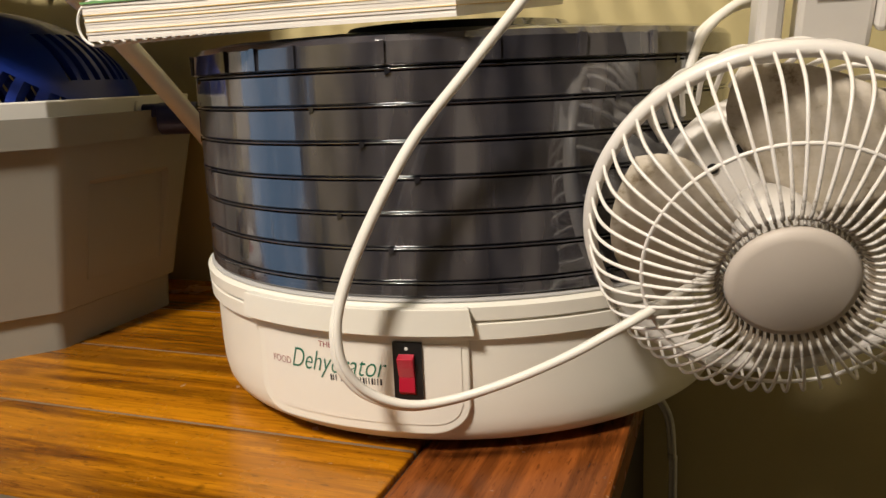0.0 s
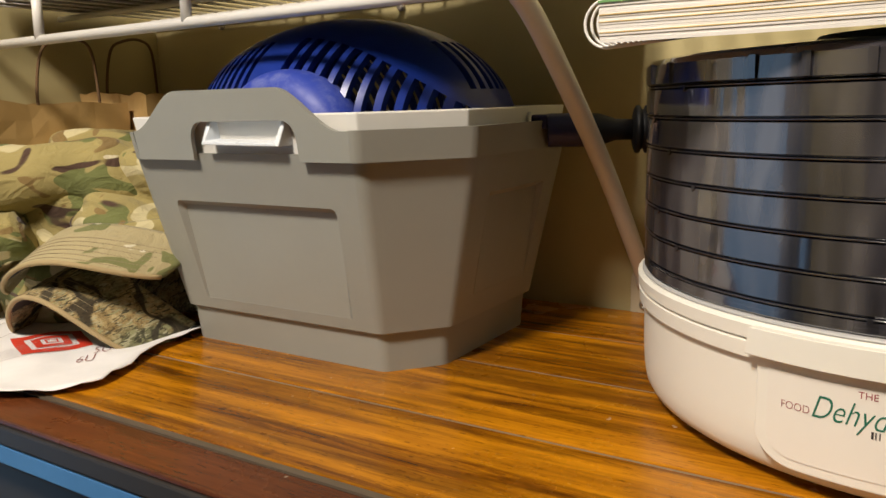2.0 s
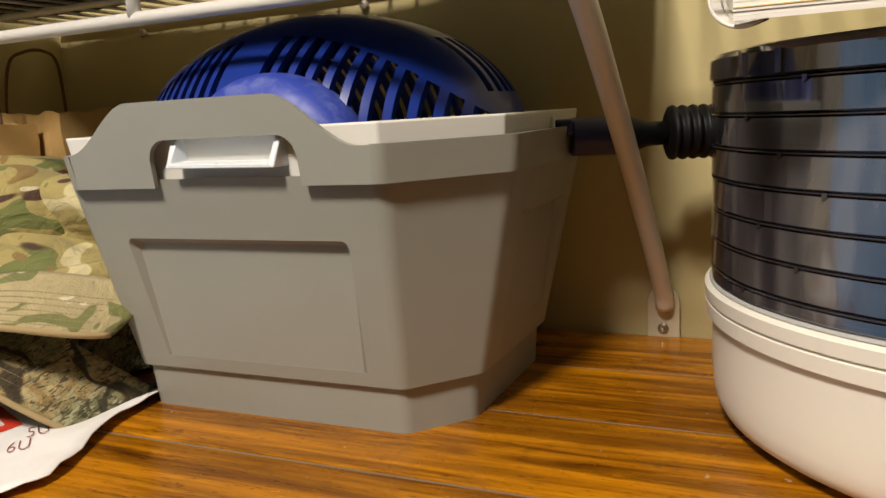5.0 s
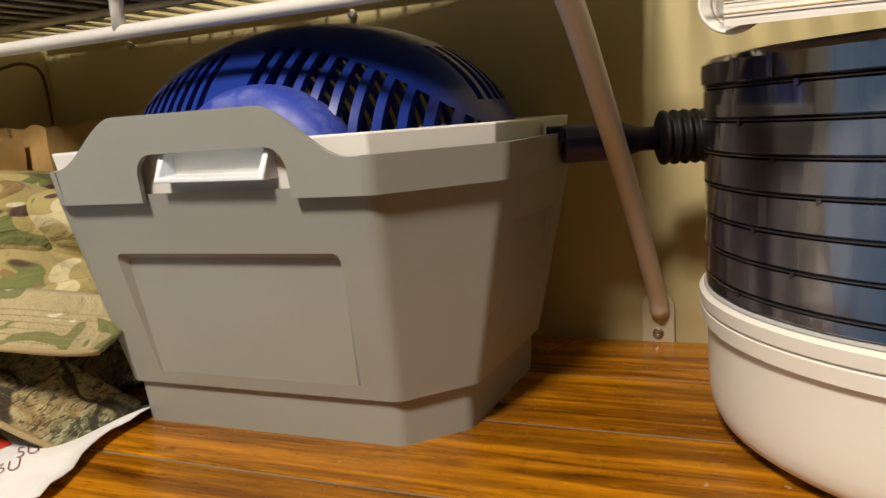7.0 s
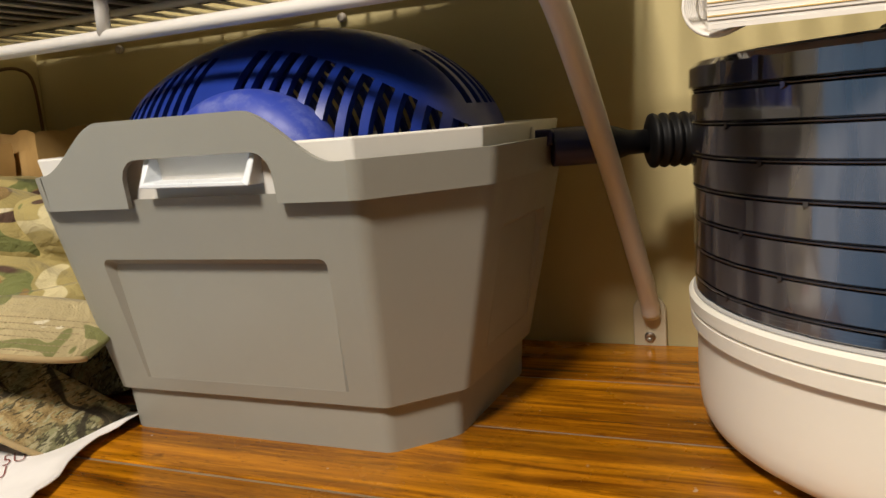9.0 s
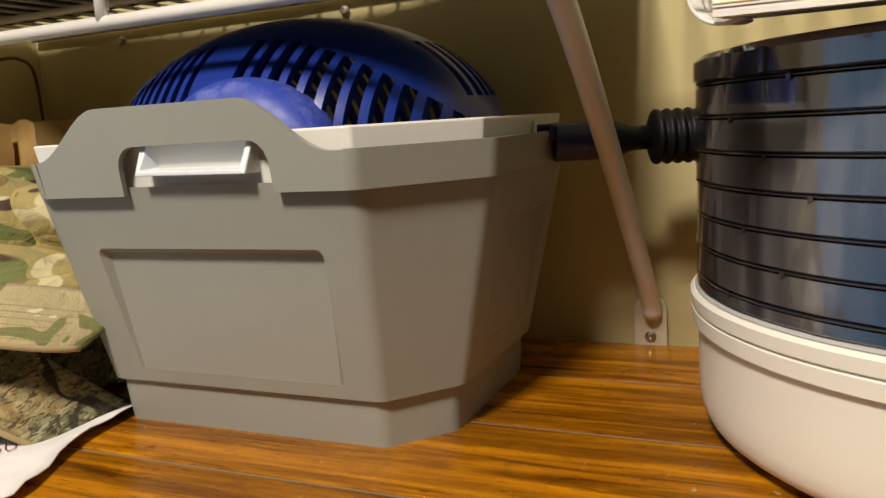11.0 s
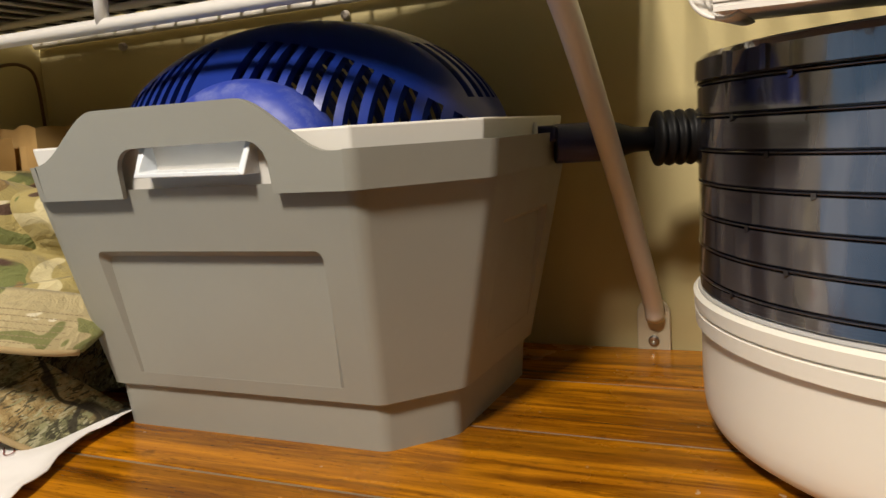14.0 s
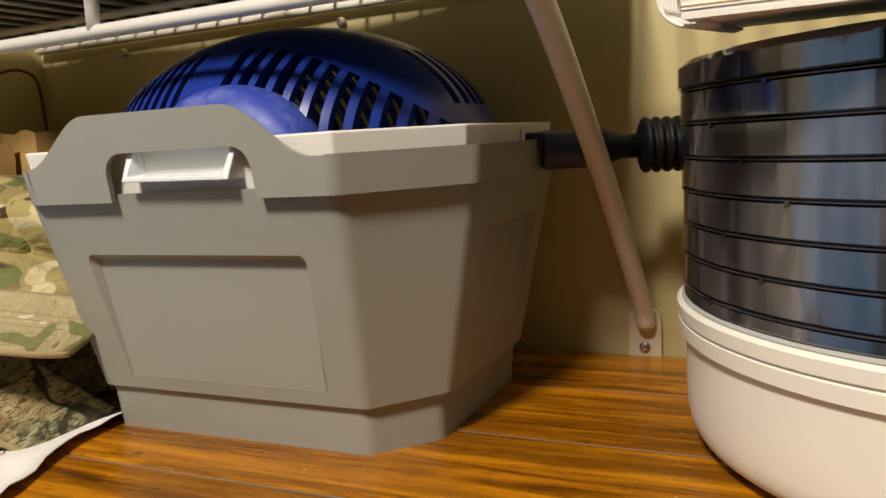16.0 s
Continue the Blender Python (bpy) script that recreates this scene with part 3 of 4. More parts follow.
cuts = bmesh.new()
for k in range(11):
    slot_cutter(cuts, 0.0125 + 0.0114 * k, 0.0070, -0.20, -0.012, 0.098, 0.05)
for k in range(10):
    slot_cutter(cuts, -0.0205 - 0.0092 * k, 0.0052, -0.20, -0.012, 0.098, 0.05)
for k in range(19):
    slot_cutter(cuts, -0.105 + 0.0114 * k, 0.0062, 0.012, 0.20, 0.098, -0.14)
for k in range(7):
    y = -0.026 + 0.0108 * k
    ring = [(y, 0.136), (y + 0.0066, 0.136), (y + 0.0066 + 0.004, 0.172), (y + 0.004, 0.172)]
    loft([[(0.062, v, z) for v, z in ring], [(0.20, v, z) for v, z in ring]], True, (True, True), cuts)
bmesh.ops.recalc_face_normals(cuts, faces=cuts.faces)


def mesh_of(bm, name):
    me = bpy.data.meshes.new(name)
    bmesh.ops.recalc_face_normals(bm, faces=bm.faces)
    bm.to_mesh(me)
    bm.free()
    return me


def carved(bm, cutter, name):
    """bm with cutter's forms taken away, as a fresh bmesh."""
    a, b = new(name, mesh_of(bm, name)), new("cutter", mesh_of(cutter, "cutter"))
    mod = a.modifiers.new("carve", "BOOLEAN")
    mod.operation, mod.object, mod.solver = "DIFFERENCE", b, "EXACT"
    me = bpy.data.meshes.new_from_object(a.evaluated_get(bpy.context.evaluated_depsgraph_get()))
    bpy.data.objects.remove(a)
    bpy.data.objects.remove(b)
    out = bmesh.new()
    out.from_mesh(me)
    return out


both = bmesh.new()
outer_rows, inner_rows = shell_skin(0.0), shell_skin(0.0045)
loft(inner_rows[::-1] + outer_rows, True, (True, True), both)
part("shell", carved(both, cuts, "shell"), M_BLUE, dome, smooth=True, split=28)
bulge = bmesh.new()
bmesh.ops.create_uvsphere(bulge, u_segments=64, v_segments=40, radius=1.0)
for v in bulge.verts:
    flat = min(1.0, v.co.x ** 2 + v.co.z ** 2)
    v.co.y = math.copysign(math.sqrt(1 - flat ** 3), v.co.y)
bmesh.ops.transform(bulge, matrix=Matrix.LocRotScale((0.020, -0.098, 0.100), None, (0.062, 0.024, 0.0535)), verts=bulge.verts)
part("front_bulge", bulge, scuffed("scuffed_blue", (0.028, 0.055, 0.36), (0.22, 0.25, 0.48)), dome, "smooth lighter blue bulge", smooth=True)

# ---------------------------------------------------------------- hand pump hooked on the bin's edge
pump = thing("hand_pump", "navy plastic handle with a black ribbed rubber bellows", "hand pump", (-0.33, 0.585, 0.164))
ax = Vector((0.080, 0.036, -0.001))
AXQ = Vector((1, 0, 0)).rotation_difference(ax.normalized()).to_matrix().to_4x4()


def along(profile, steps=40):
    bm = lathe(profile, steps)
    bmesh.ops.transform(bm, matrix=AXQ @ pose(0, 0, 0, 0, 90, 0), verts=bm.verts)
    return bm


part("barrel", along([(0.0, -0.004), (0.0125, -0.004), (0.0125, 0.026), (0.0, 0.026)]), M_BLUE_DARK, pump, bevel=0.001, smooth=False)
nose = part("hook", box(-0.020, 0.0, -0.011, 0.004, 0.0015, 0.0120), M_BLUE_DARK, pump, bevel=0.002)
part("neck", along([(0.0, 0.026), (0.0125, 0.026), (0.0120, 0.034), (0.0080, 0.046), (0.0075, 0.060), (0, 0.060)]), M_BLACK, pump, "black tapered neck", smooth=True)
ribs = [(0.0, 0.058), (0.010, 0.058)]
for k in range(5):
    z = 0.059 + k * 0.0068
    ribs += [(0.0145, z), (0.0172, z + 0.0012), (0.0178, z + 0.0028), (0.0172, z + 0.0044), (0.0145, z + 0.0056)]
ribs += [(0.0155, 0.0932), (0.0, 0.0932)]
part("bellows", along(ribs), M_BLACK, pump, "black ribbed rubber bellows", smooth=True)
keeper = bmesh.new()
tube(spline([(-0.0115, -0.016, 0.014), (-0.0110, -0.019, 0.004), (-0.0125, -0.020, -0.005), (-0.016, -0.018, -0.008), (-0.019, -0.014, -0.005)], 5), 0.0016, 8, keeper)
part("clip", keeper, M_LINER, pump, "small pale clip", smooth=True)

# ---------------------------------------------------------------- food dehydrator
CX, CY = -0.078, 0.569
dehy = thing("food_dehydrator", "round cream food dehydrator with stacked smoky trays on the chest", "dehydrator", (CX, CY, 0))
base = part("base", lathe([(0.0, 0.0045), (0.152, 0.0045), (0.1575, 0.0055), (0.1612, 0.0082), (0.1637, 0.0130), (0.1649, 0.0200), (0.1655, 0.032), (0.1656, 0.0595), (0.1657, 0.0612), (0.1688, 0.0625), (0.1692, 0.0702), (0.1676, 0.0710), (0.1676, 0.0716), (0.1694, 0.0724), (0.1698, 0.0790), (0.1680, 0.0808), (0.0, 0.0808)], 160), M_BASE, dehy, smooth=True, split=32)
part("sealing_ring", lathe([(0.150, 0.080), (0.1672, 0.0810), (0.1672, 0.0818), (0.1635, 0.0830), (0.150, 0.0830)], 160, (False, False)), M_RING, dehy, "pale grey sealing ring", smooth=True)
for a in (40, 130, 220, 310):
    part("foot", lathe([(0.0, 0.0), (0.010, 0.0), (0.011, 0.005), (0.0, 0.005)], 16, (True, True), 0, 360, (0.125 * math.cos(radians(a)), 0.125 * math.sin(radians(a)))), M_BLACK, dehy)


def on_base(a, z, r):
    return Vector((r * math.cos(radians(a)), r * math.sin(radians(a)), z))


def bent_plate(outline, r0, r1, grid=1.4):
    """A closed outline of (angle, z), wrapped round the base between two radii."""
    pts = []
    for (a, z), (b, w) in zip(outline, outline[1:] + outline[:1]):
        n = max(1, int(abs(b - a) / grid))
        pts += [(a + (b - a) * k / n, z + (w - z) * k / n) for k in range(n)]
    amin, amax = min(p[0] for p in pts), max(p[0] for p in pts)
    bm = bmesh.new()

    def span(a):
        zs = []
        for (p, z), (q, w) in zip(outline, outline[1:] + outline[:1]):
            if (p - a) * (q - a) <= 0 and p != q:
                zs.append(z + (w - z) * (a - p) / (q - p))
        return min(zs), max(zs)
    cols = []
    n = 60
    for k in range(n + 1):
        a = amin + (amax - amin) * min(max(k / n, 0.0005), 0.9995)
        z0, z1 = span(a)
        cols.append([bm.verts.new(on_base(a, z, r)) for r, z in ((r0, z0), (r1, z0), (r1, z1), (r0, z1))])
    for c, d in zip(cols, cols[1:]):
        for i in range(4):
            bm.faces.new((c[i], d[i], d[(i + 1) % 4], c[(i + 1) % 4]))
    bm.faces.new(cols[0])
    bm.faces.new(cols[-1][::-1])
    return bm


def rounded(a0, a1, z0, z1, ra, rz):
    out = [(a0, z1), (a0, z0 + rz)]
    out += [(a0 + ra * (1 - math.cos(t)), z0 + rz * (1 - math.sin(t))) for t in [math.pi / 2 * k / 8 for k in range(1, 9)]]
    out += [(a1 - ra * (1 - math.sin(t)), z0 + rz * (1 - math.cos(t))) for t in [math.pi / 2 * k / 8 for k in range(0, 8)]]
    return out + [(a1, z0 + rz), (a1, z1)]


control = part("control_panel", bent_plate(rounded(-114.3, -71.2, 0.0130, 0.0640, 7.0, 0.016), 0.158, 0.1680), M_BASE, dehy, "raised cream control panel", bevel=0.0012, segs=3, smooth=False)
part("panel_field", bent_plate(rounded(-112.0, -72.6, 0.0185, 0.0605, 5.0, 0.011), 0.160, 0.16845), plastic("panel_field_cream", (0.77, 0.735, 0.66), 0.4, 0.03), control, "slightly proud satin label field")
part("panel_lip", bent_plate([(-115.2, 0.0660), (-70.4, 0.0660), (-71.0, 0.0795), (-114.6, 0.0795)], 0.160, 0.1740), M_BASE, dehy, "raised lip over the panel", bevel=0.0015, segs=3)
PR = 0.1687


def panel_point(a0, z0, r=PR):
    return lambda u, v: on_base(a0 + math.degrees(u / r), z0 + v, r)


words("Dehydrator", 0.0158, panel_point(-105.0, 0.0425), "lettering", M_GREEN_INK, control, 0.38, -0.00016, "green slanted word Dehydrator", 0.0580)
words("FOOD", 0.0054, panel_point(-109.6, 0.0432), "lettering", M_RED_INK, control, 0, -0.00008, "small red word FOOD", 0.0135)
words("THE", 0.0045, panel_point(-98.3, 0.0558), "lettering", M_RED_INK, control, 0, 0.0, "small red word THE")
marks = bmesh.new()
for k in range(19):
    a = -96.2 + 0.53 * k
    if k in (3, 9):
        continue
    quad = [on_base(a + (0.17 if k % 3 else 0.32) * s_, z_, PR) for s_, z_ in ((0, 0.0385), (1, 0.0385), (1, 0.0418), (0, 0.0418))]
    marks.faces.new([marks.verts.new(p) for p in quad])
part("maker_mark", marks, M_DARK_INK, control, "row of dark marks")
SW = -81.6
sw = part("switch", bent_plate([(-84.0, 0.0310), (-79.1, 0.0308), (-79.1, 0.0616), (-84.0, 0.0618)], 0.160, 0.1702), M_SWITCH, control, "black switch housing", bevel=0.0006)
rock = bmesh.new()
rings = []
for z, r in ((0.0352, 0.1704), (0.0370, 0.1722), (0.0445, 0.1715), (0.0500, 0.1734), (0.0545, 0.1744), (0.0560, 0.1704)):
    rings.append([on_base(a, z, q) for a, q in ((-83.0, 0.1697), (-83.0, r), (-80.3, r), (-80.3, 0.1697))])
loft(rings, True, (True, True), rock)
part("rocker", rock, M_RED, sw, "red translucent rocker", bevel=0.0006)
lamp = lathe([(0, 0), (0.0009, 0.0), (0.0008, 0.0006), (0, 0.0008)], 12)
bmesh.ops.transform(lamp, matrix=Matrix.Translation(on_base(SW, 0.0588, 0.1701)) @ pose(0, 0, 0, 90, 0, SW + 90), verts=lamp.verts)
part("pilot_lamp", lamp, M_LINER, sw, "small pale pilot lamp")

def faceted(profile, seed):
    """A turned wall whose moulded panels lean a little, each in its own way."""
    rng = random.Random(seed)
    steps, shift = 360, []
    while len(shift) < steps:
        wide, lean = rng.randint(5, 17), rng.uniform(-0.024, 0.024)
        shift += [lean * radians(k - wide / 2) for k in range(wide)]
    bm = bmesh.new()
    rings = []
    for r, z in profile:
        wall = 1.0 if r > 0.1645 else 0.0
        rings.append([(r * (1 + wall * shift[k]) * math.cos(radians(k)), r * (1 + wall * shift[k]) * math.sin(radians(k)), z) for k in range(steps)])
    return loft(rings, True, (False, False), bm)


RINGS = [0.0825, 0.0905, 0.1074, 0.1243, 0.1412, 0.1581, 0.1750, 0.1915]
for z0, z1 in zip(RINGS, RINGS[1:]):
    t = part("tray", faceted([(0.150, z0 + 0.0006), (0.1650, z0 + 0.0007), (0.1660, z0 + 0.0016), (0.1658, z1 - 0.0015), (0.1640, z1 - 0.0008), (0.1638, z1 - 0.0003), (0.150, z1 - 0.0001)], int(z0 * 10000)), M_SMOKE, dehy, smooth=True, split=25)
    part("edge", lathe([(0.155, z1 - 0.0008), (0.1640, z1 - 0.0008), (0.1664, z1 - 0.0004), (0.1664, z1 + 0.0001), (0.1640, z1 + 0.0006), (0.155, z1 + 0.0006)], 160, (False, False)), M_SMOKE_EDGE, t, "dark tray edge", smooth=True)
    part("rack", lathe([(0.020, z0 + 0.003), (0.155, z0 + 0.003)], 64, (False, False)), M_SMOKE_EDGE, t, solid=0.002)
part("lid", lathe([(0.1655, 0.1925), (0.1672, 0.1935), (0.1668, 0.2035), (0.1640, 0.2065), (0.158, 0.2080), (0.120, 0.2110), (0.075, 0.2130), (0.070, 0.2180), (0.030, 0.2200), (0.0, 0.2202)], 160, (False, False)), M_SMOKE, dehy, "smoky lid with a raised middle", smooth=True, split=25)
tabs = [-118, -109, -100, -84, -66, -52, -38, -150, -140]
for k, a in enumerate(tabs):
    lug = bent_plate([(a, 0.1935), (a + 1.3, 0.1935), (a + 1.3, 0.2042), (a, 0.2042)], 0.160, 0.1684)
    part("lid_tab", lug, M_SMOKE, dehy, bevel=0.0003)
for k, z in enumerate(RINGS[1:]):
    for j in range(3):
        a = -150 + j * 52 + (k * 37) % 23
        part("catch", bent_plate([(a, z - 0.0030), (a + 0.9, z - 0.0018), (a + 0.9, z + 0.0004), (a, z + 0.0004)], 0.160, 0.1666), M_SMOKE_EDGE, dehy, bevel=0.0004)

# ---------------------------------------------------------------- spiral notebook on the lid
book = thing("spiral_notebook", "thick spiral notebook with cream and yellow page edges on the dehydrator", "notebook", (-0.118, 0.515, 0.2125))
book.matrix_world = pose(-0.1205, 0.400, 0.2120, 5.0, 0.0, 1.5)
BW, BD = 0.198, 0.262
z = 0.0
layers = 11
for k in range(layers):
    h = 0.00162
    yel = k in (2, 5, 7)
    bm = bmesh.new()
    n = 14
    rows = []
    for i in range(n + 1):
        x = -BW / 2 + BW * i / n
        wav = 0.0005 * math.sin(i * 0.8 + 1.0) * (k / layers)
        y0 = 0.0003 * math.sin(k * 2.3)
        rows.append([bm.verts.new(p) for p in ((x, y0, z + wav), (x, BD + y0, z + wav), (x, BD + y0, z + h * 0.985 + wav), (x, y0, z + h * 0.985 + wav))])
    for a, b in zip(rows, rows[1:]):
        for i in range(4):
            bm.faces.new((a[i], b[i], b[(i + 1) % 4], a[(i + 1) % 4]))
    bm.faces.new(rows[0])
    bm.faces.new(rows[-1][::-1])
    part("page_block", bm, M_PAGE, book)
    if yel:
        part("divider", box(-BW / 2, BW / 2 + 0.0008, -0.0006, BD, z + h * 0.78, z + h * 1.0), M_PAGE_YELLOW, book, "thin yellow divider sheet")
    z += h
part("cover", box(-BW / 2, BW / 2, -0.001, BD, z + 0.0004, z + 0.0014), M_COVER, book, "green front cover")
for i in range(30):
    y = 0.005 + i * 0.0086
    ring = [(-BW / 2 + 0.003 + 0.0118 * math.cos(t), y + 0.0014 * math.sin(t), z / 2 + 0.0114 * math.sin(t)) for t in [radians(60 + 240 * k / 18) for k in range(19)]]
    part("coil", tube(ring, 0.00075, 6), M_WIRE, book, smooth=True)

# ---------------------------------------------------------------- clip fan
fan = thing("clip_fan", "white clip-on fan with a round wire cage and dusty blades", "fan")
zax = Vector((0.127, -0.9283, -0.3494)).normalized()
xax = Vector((0.9909, 0.1344, 0.0031)).normalized()
yax = zax.cross(xax).normalized()
fan.matrix_world = Matrix(((xax.x, yax.x, zax.x, 0.1111), (xax.y, yax.y, zax.y, 0.4481), (xax.z, yax.z, zax.z, 0.1150), (0, 0, 0, 1))) @ Matrix.Scale(0.846, 4)
FR = 0.0985
circ = [(FR * math.cos(2 * math.pi * k / 96), FR * math.sin(2 * math.pi * k / 96), 0.0) for k in range(96)]
part("rim", lathe([(FR - 0.0045, -0.006), (FR + 0.001, -0.0065), (FR + 0.0025, 0), (FR + 0.001, 0.0055), (FR - 0.0045, 0.005), (FR - 0.0045, -0.006)], 96, (False, False)), M_FAN, fan, smooth=True)
for r, zz in ((0.070, 0.0465), ):
    part("guard_ring", tube([(r * math.cos(2 * math.pi * k / 72), r * math.sin(2 * math.pi * k / 72), zz) for k in range(72)], 0.0011, 8, closed=True), M_GUARD, fan, smooth=True)
spoke_pts = [(FR - 0.001, 0, 0.004), (FR - 0.003, 0, 0.018), (0.091, 0, 0.031), (0.080, 0, 0.0415), (0.060, 0, 0.051), (0.044, 0, 0.055), (0.036, 0, 0.054), (0.0325, 0, 0.047), (0.029, 0, 0.053)]
spoke = part("guard_wire", tube(spline(spoke_pts, 3), 0.00098, 6), M_GUARD, fan, smooth=True)
back_pts = [(FR - 0.001, 0, -0.004), (0.093, 0.010, -0.022), (0.078, 0.024, -0.040), (0.055, 0.030, -0.050)]
back = part("rear_wire", tube(spline(back_pts, 4), 0.0016, 6), M_FAN, fan, smooth=True)
for k in range(1, 60):
    o = spoke.copy()
    scene.collection.objects.link(o)
    o.matrix_local = pose(0, 0, 0, 0, 0, 6 * k)
for k in range(1, 40):
    o = back.copy()
    scene.collection.objects.link(o)
    o.matrix_local = pose(0, 0, 0, 0, 0, 9 * k)
part("badge", lathe([(0.0, 0.0590), (0.026, 0.0585), (0.0300, 0.0565), (0.0312, 0.0535), (0.0300, 0.0505), (0.0, 0.0505)], 64), M_BADGE, fan, "round beige centre badge", smooth=True)
part("hub", lathe([(0.0, 0.030), (0.019, 0.028), (0.022, 0.022), (0.022, -0.010), (0.0, -0.010)], 40), M_FAN, fan, smooth=True)
for k in range(3):
    bl = bmesh.new()
    rows = []
    for i in range(9):
        r = 0.018 + 0.068 * i / 8
        w = radians(50 + 50 * math.sin(math.pi * min(i / 8 * 0.72 + 0.1, 1)))
        rows.append([bl.verts.new((r * math.cos(a), r * math.sin(a), 0.008 - 0.016 * j / 10 + 0.006 * math.sin(j * 0.5) * i / 8)) for j, a in enumerate([radians(120 * k + 66) - w / 2 + w * j / 10 for j in range(11)])])
    for a, b in zip(rows, rows[1:]):
        for j in range(10):
            bl.faces.new((a[j], a[j + 1], b[j + 1], b[j]))
    part("blade", bl, M_BLADE, fan, "dusty beige fan blade", smooth=True, solid=0.0018)
part("motor", lathe([(0.0, -0.012), (0.055, -0.012), (0.060, -0.020), (0.058, -0.046), (0.046, -0.074), (0.020, -0.086), (0.0, -0.087)], 64), M_FAN, fan, "white motor housing", smooth=True)
for k, (x, y) in enumerate([(-0.032, 0.028), (-0.018, 0.040), (-0.008, 0.042), (-0.043, 0.012)]):
    hole = lathe([(0.0, -0.0117), (0.0032, -0.0117), (0.0032, -0.0114), (0.0, -0.0114)], 16)
    bmesh.ops.transform(hole, matrix=Matrix.Translation((x, y, 0)), verts=hole.verts)
    part("vent_hole", hole, M_SWITCH, fan)
hinge = bmesh.new()
box(0.0085, 0.0455, 0.078, 0.120, -0.064, -0.045, hinge)
hp = part("hinge_block", hinge, M_FAN, fan, "white hinge block", bevel=0.003)
part("hinge_cheek", box(-0.0115, 0.0015, 0.070, 0.160, -0.070, -0.040), M_FAN, fan, bevel=0.004)
part("hinge_cheek", box(0.0455, 0.0525, 0.088, 0.160, -0.070, -0.040), M_FAN, fan, bevel=0.004)
part("hinge_slot", box(0.0165, 0.0365, 0.1065, 0.1125, -0.0452, -0.0440), plain("slot_grey", (0.10, 0.09, 0.09), 0.6), fan, "dark slot")
part("knob", lathe([(0, 0.030), (0.007, 0.030), (0.007, 0.036), (0, 0.036)], 20), M_FAN, fan).matrix_local = pose(0.027, 0.118, -0.056, 0, 90, 0) @ pose(0, 0, 0.0)
part("arm", box(0.009, 0.045, 0.118, 0.235, -0.066, -0.046), M_FAN, fan, bevel=0.004)

# ---------------------------------------------------------------- the fan's cord


def twin_cord(name, pts, label, r=0.0021):
    ob = thing(name, label, "cord")
    line = spline(pts, 8)
    side = Vector((0.55, -0.25, 0.35)).normalized()
    for s in (-1, 1):
        part("core", tube([p + side * (s * r * 0.85) for p in line], r, 10), M_CORD, ob, smooth=True)
    return ob


twin_cord("power_cord", [(0.075, 0.415, 0.300), (0.0303, 0.3924, 0.2376), (0.0122, 0.3858, 0.2152), (-0.0101, 0.3825, 0.1899), (-0.0326, 0.379, 0.1641), (-0.0481, 0.3751, 0.1393), (-0.0623, 0.3722, 0.1119), (-0.0709, 0.3691, 0.0889), (-0.0727, 0.3671, 0.0735), (-0.0703, 0.3678, 0.0586), (-0.0615, 0.3726, 0.0461), (-0.045, 0.3794, 0.0392), (-0.0255, 0.3871, 0.0409), (-0.0003, 0.3941, 0.0494), (0.0249, 0.3988, 0.0616), (0.0443, 0.4032, 0.073), (0.056, 0.407, 0.0799), (0.075, 0.43, 0.088), (0.10, 0.47, 0.095)], "white two-core cord looping in front of the dehydrator")
twin_cord("power_cord", [(0.068, 0.492, 0.172), (0.069, 0.493, 0.186), (0.076, 0.499, 0.203), (0.090, 0.507, 0.215), (0.105, 0.512, 0.219)], "white fan lead arching to the hinge", 0.0026)
twin_cord("power_cord", [(0.020, 0.69, 0.02), (0.030, 0.675, -0.045), (0.041, 0.666, -0.062), (0.051, 0.665, -0.081), (0.0545, 0.660, -0.110), (0.056, 0.655, -0.16), (0.058, 0.65, -0.6)], "cream power cord hanging behind the chest", 0.0020)

# ---------------------------------------------------------------- paper sheet under the caps


def sheet_height(x, y):
    return max(0.0034 + 0.0032 * noise.noise(Vector((x * 26, y * 30, 0.0))), 0.0012)


sheet = bmesh.new()
corner = [Vector((-0.596, 0.470, 0)), Vector((-0.590, 0.414, 0)), Vector((-0.561, 0.345, 0)), Vector((-0.578, 0.313, 0)), Vector((-0.604, 0.293, 0))]
edge = spline([(p.x, p.y, 0) for p in corner], 6)
cols = []
for p in edge:
    row = []
    for k in range(23):
        s = k / 22
        q = Vector((p.x - 0.28 * s, p.y + 0.02 * s, 0))
        q.z = sheet_height(q.x, q.y) + 0.0045 * math.exp(-(s / 0.05) ** 2) * (0.5 + noise.noise(Vector((q.x * 60, q.y * 60, 4.0))))
        row.append(sheet.verts.new((q.x, q.y, max(q.z, 0.0012))))
    cols.append(row)
for a, b in zip(cols, cols[1:]):
    for i in range(22):
        sheet.faces.new((a[i], a[i + 1], b[i + 1], b[i]))
paper = thing("printed_paper", "crumpled white printed sheet with red marks on the chest", "paper")
part("sheet", sheet, M_PAPER, paper, smooth=True, solid=0.0007)


def on_sheet(x0, y0, turn):
    c, s = math.cos(radians(turn)), math.sin(radians(turn))
    def put(u, v):
        x, y = x0 + c * u - s * v, y0 + s * u + c * v
        return Vector((x, y, sheet_height(x, y) + 0.0009))
    return put


TURN_P = 85.0


def skewed(x0, y0, ux, uy, vx, vy):
    def put(u, v):
        x, y = x0 + ux * u + vx * v, y0 + uy * u + vy * v
        return Vector((x, y, sheet_height(x, y) + 0.0009))
    return put


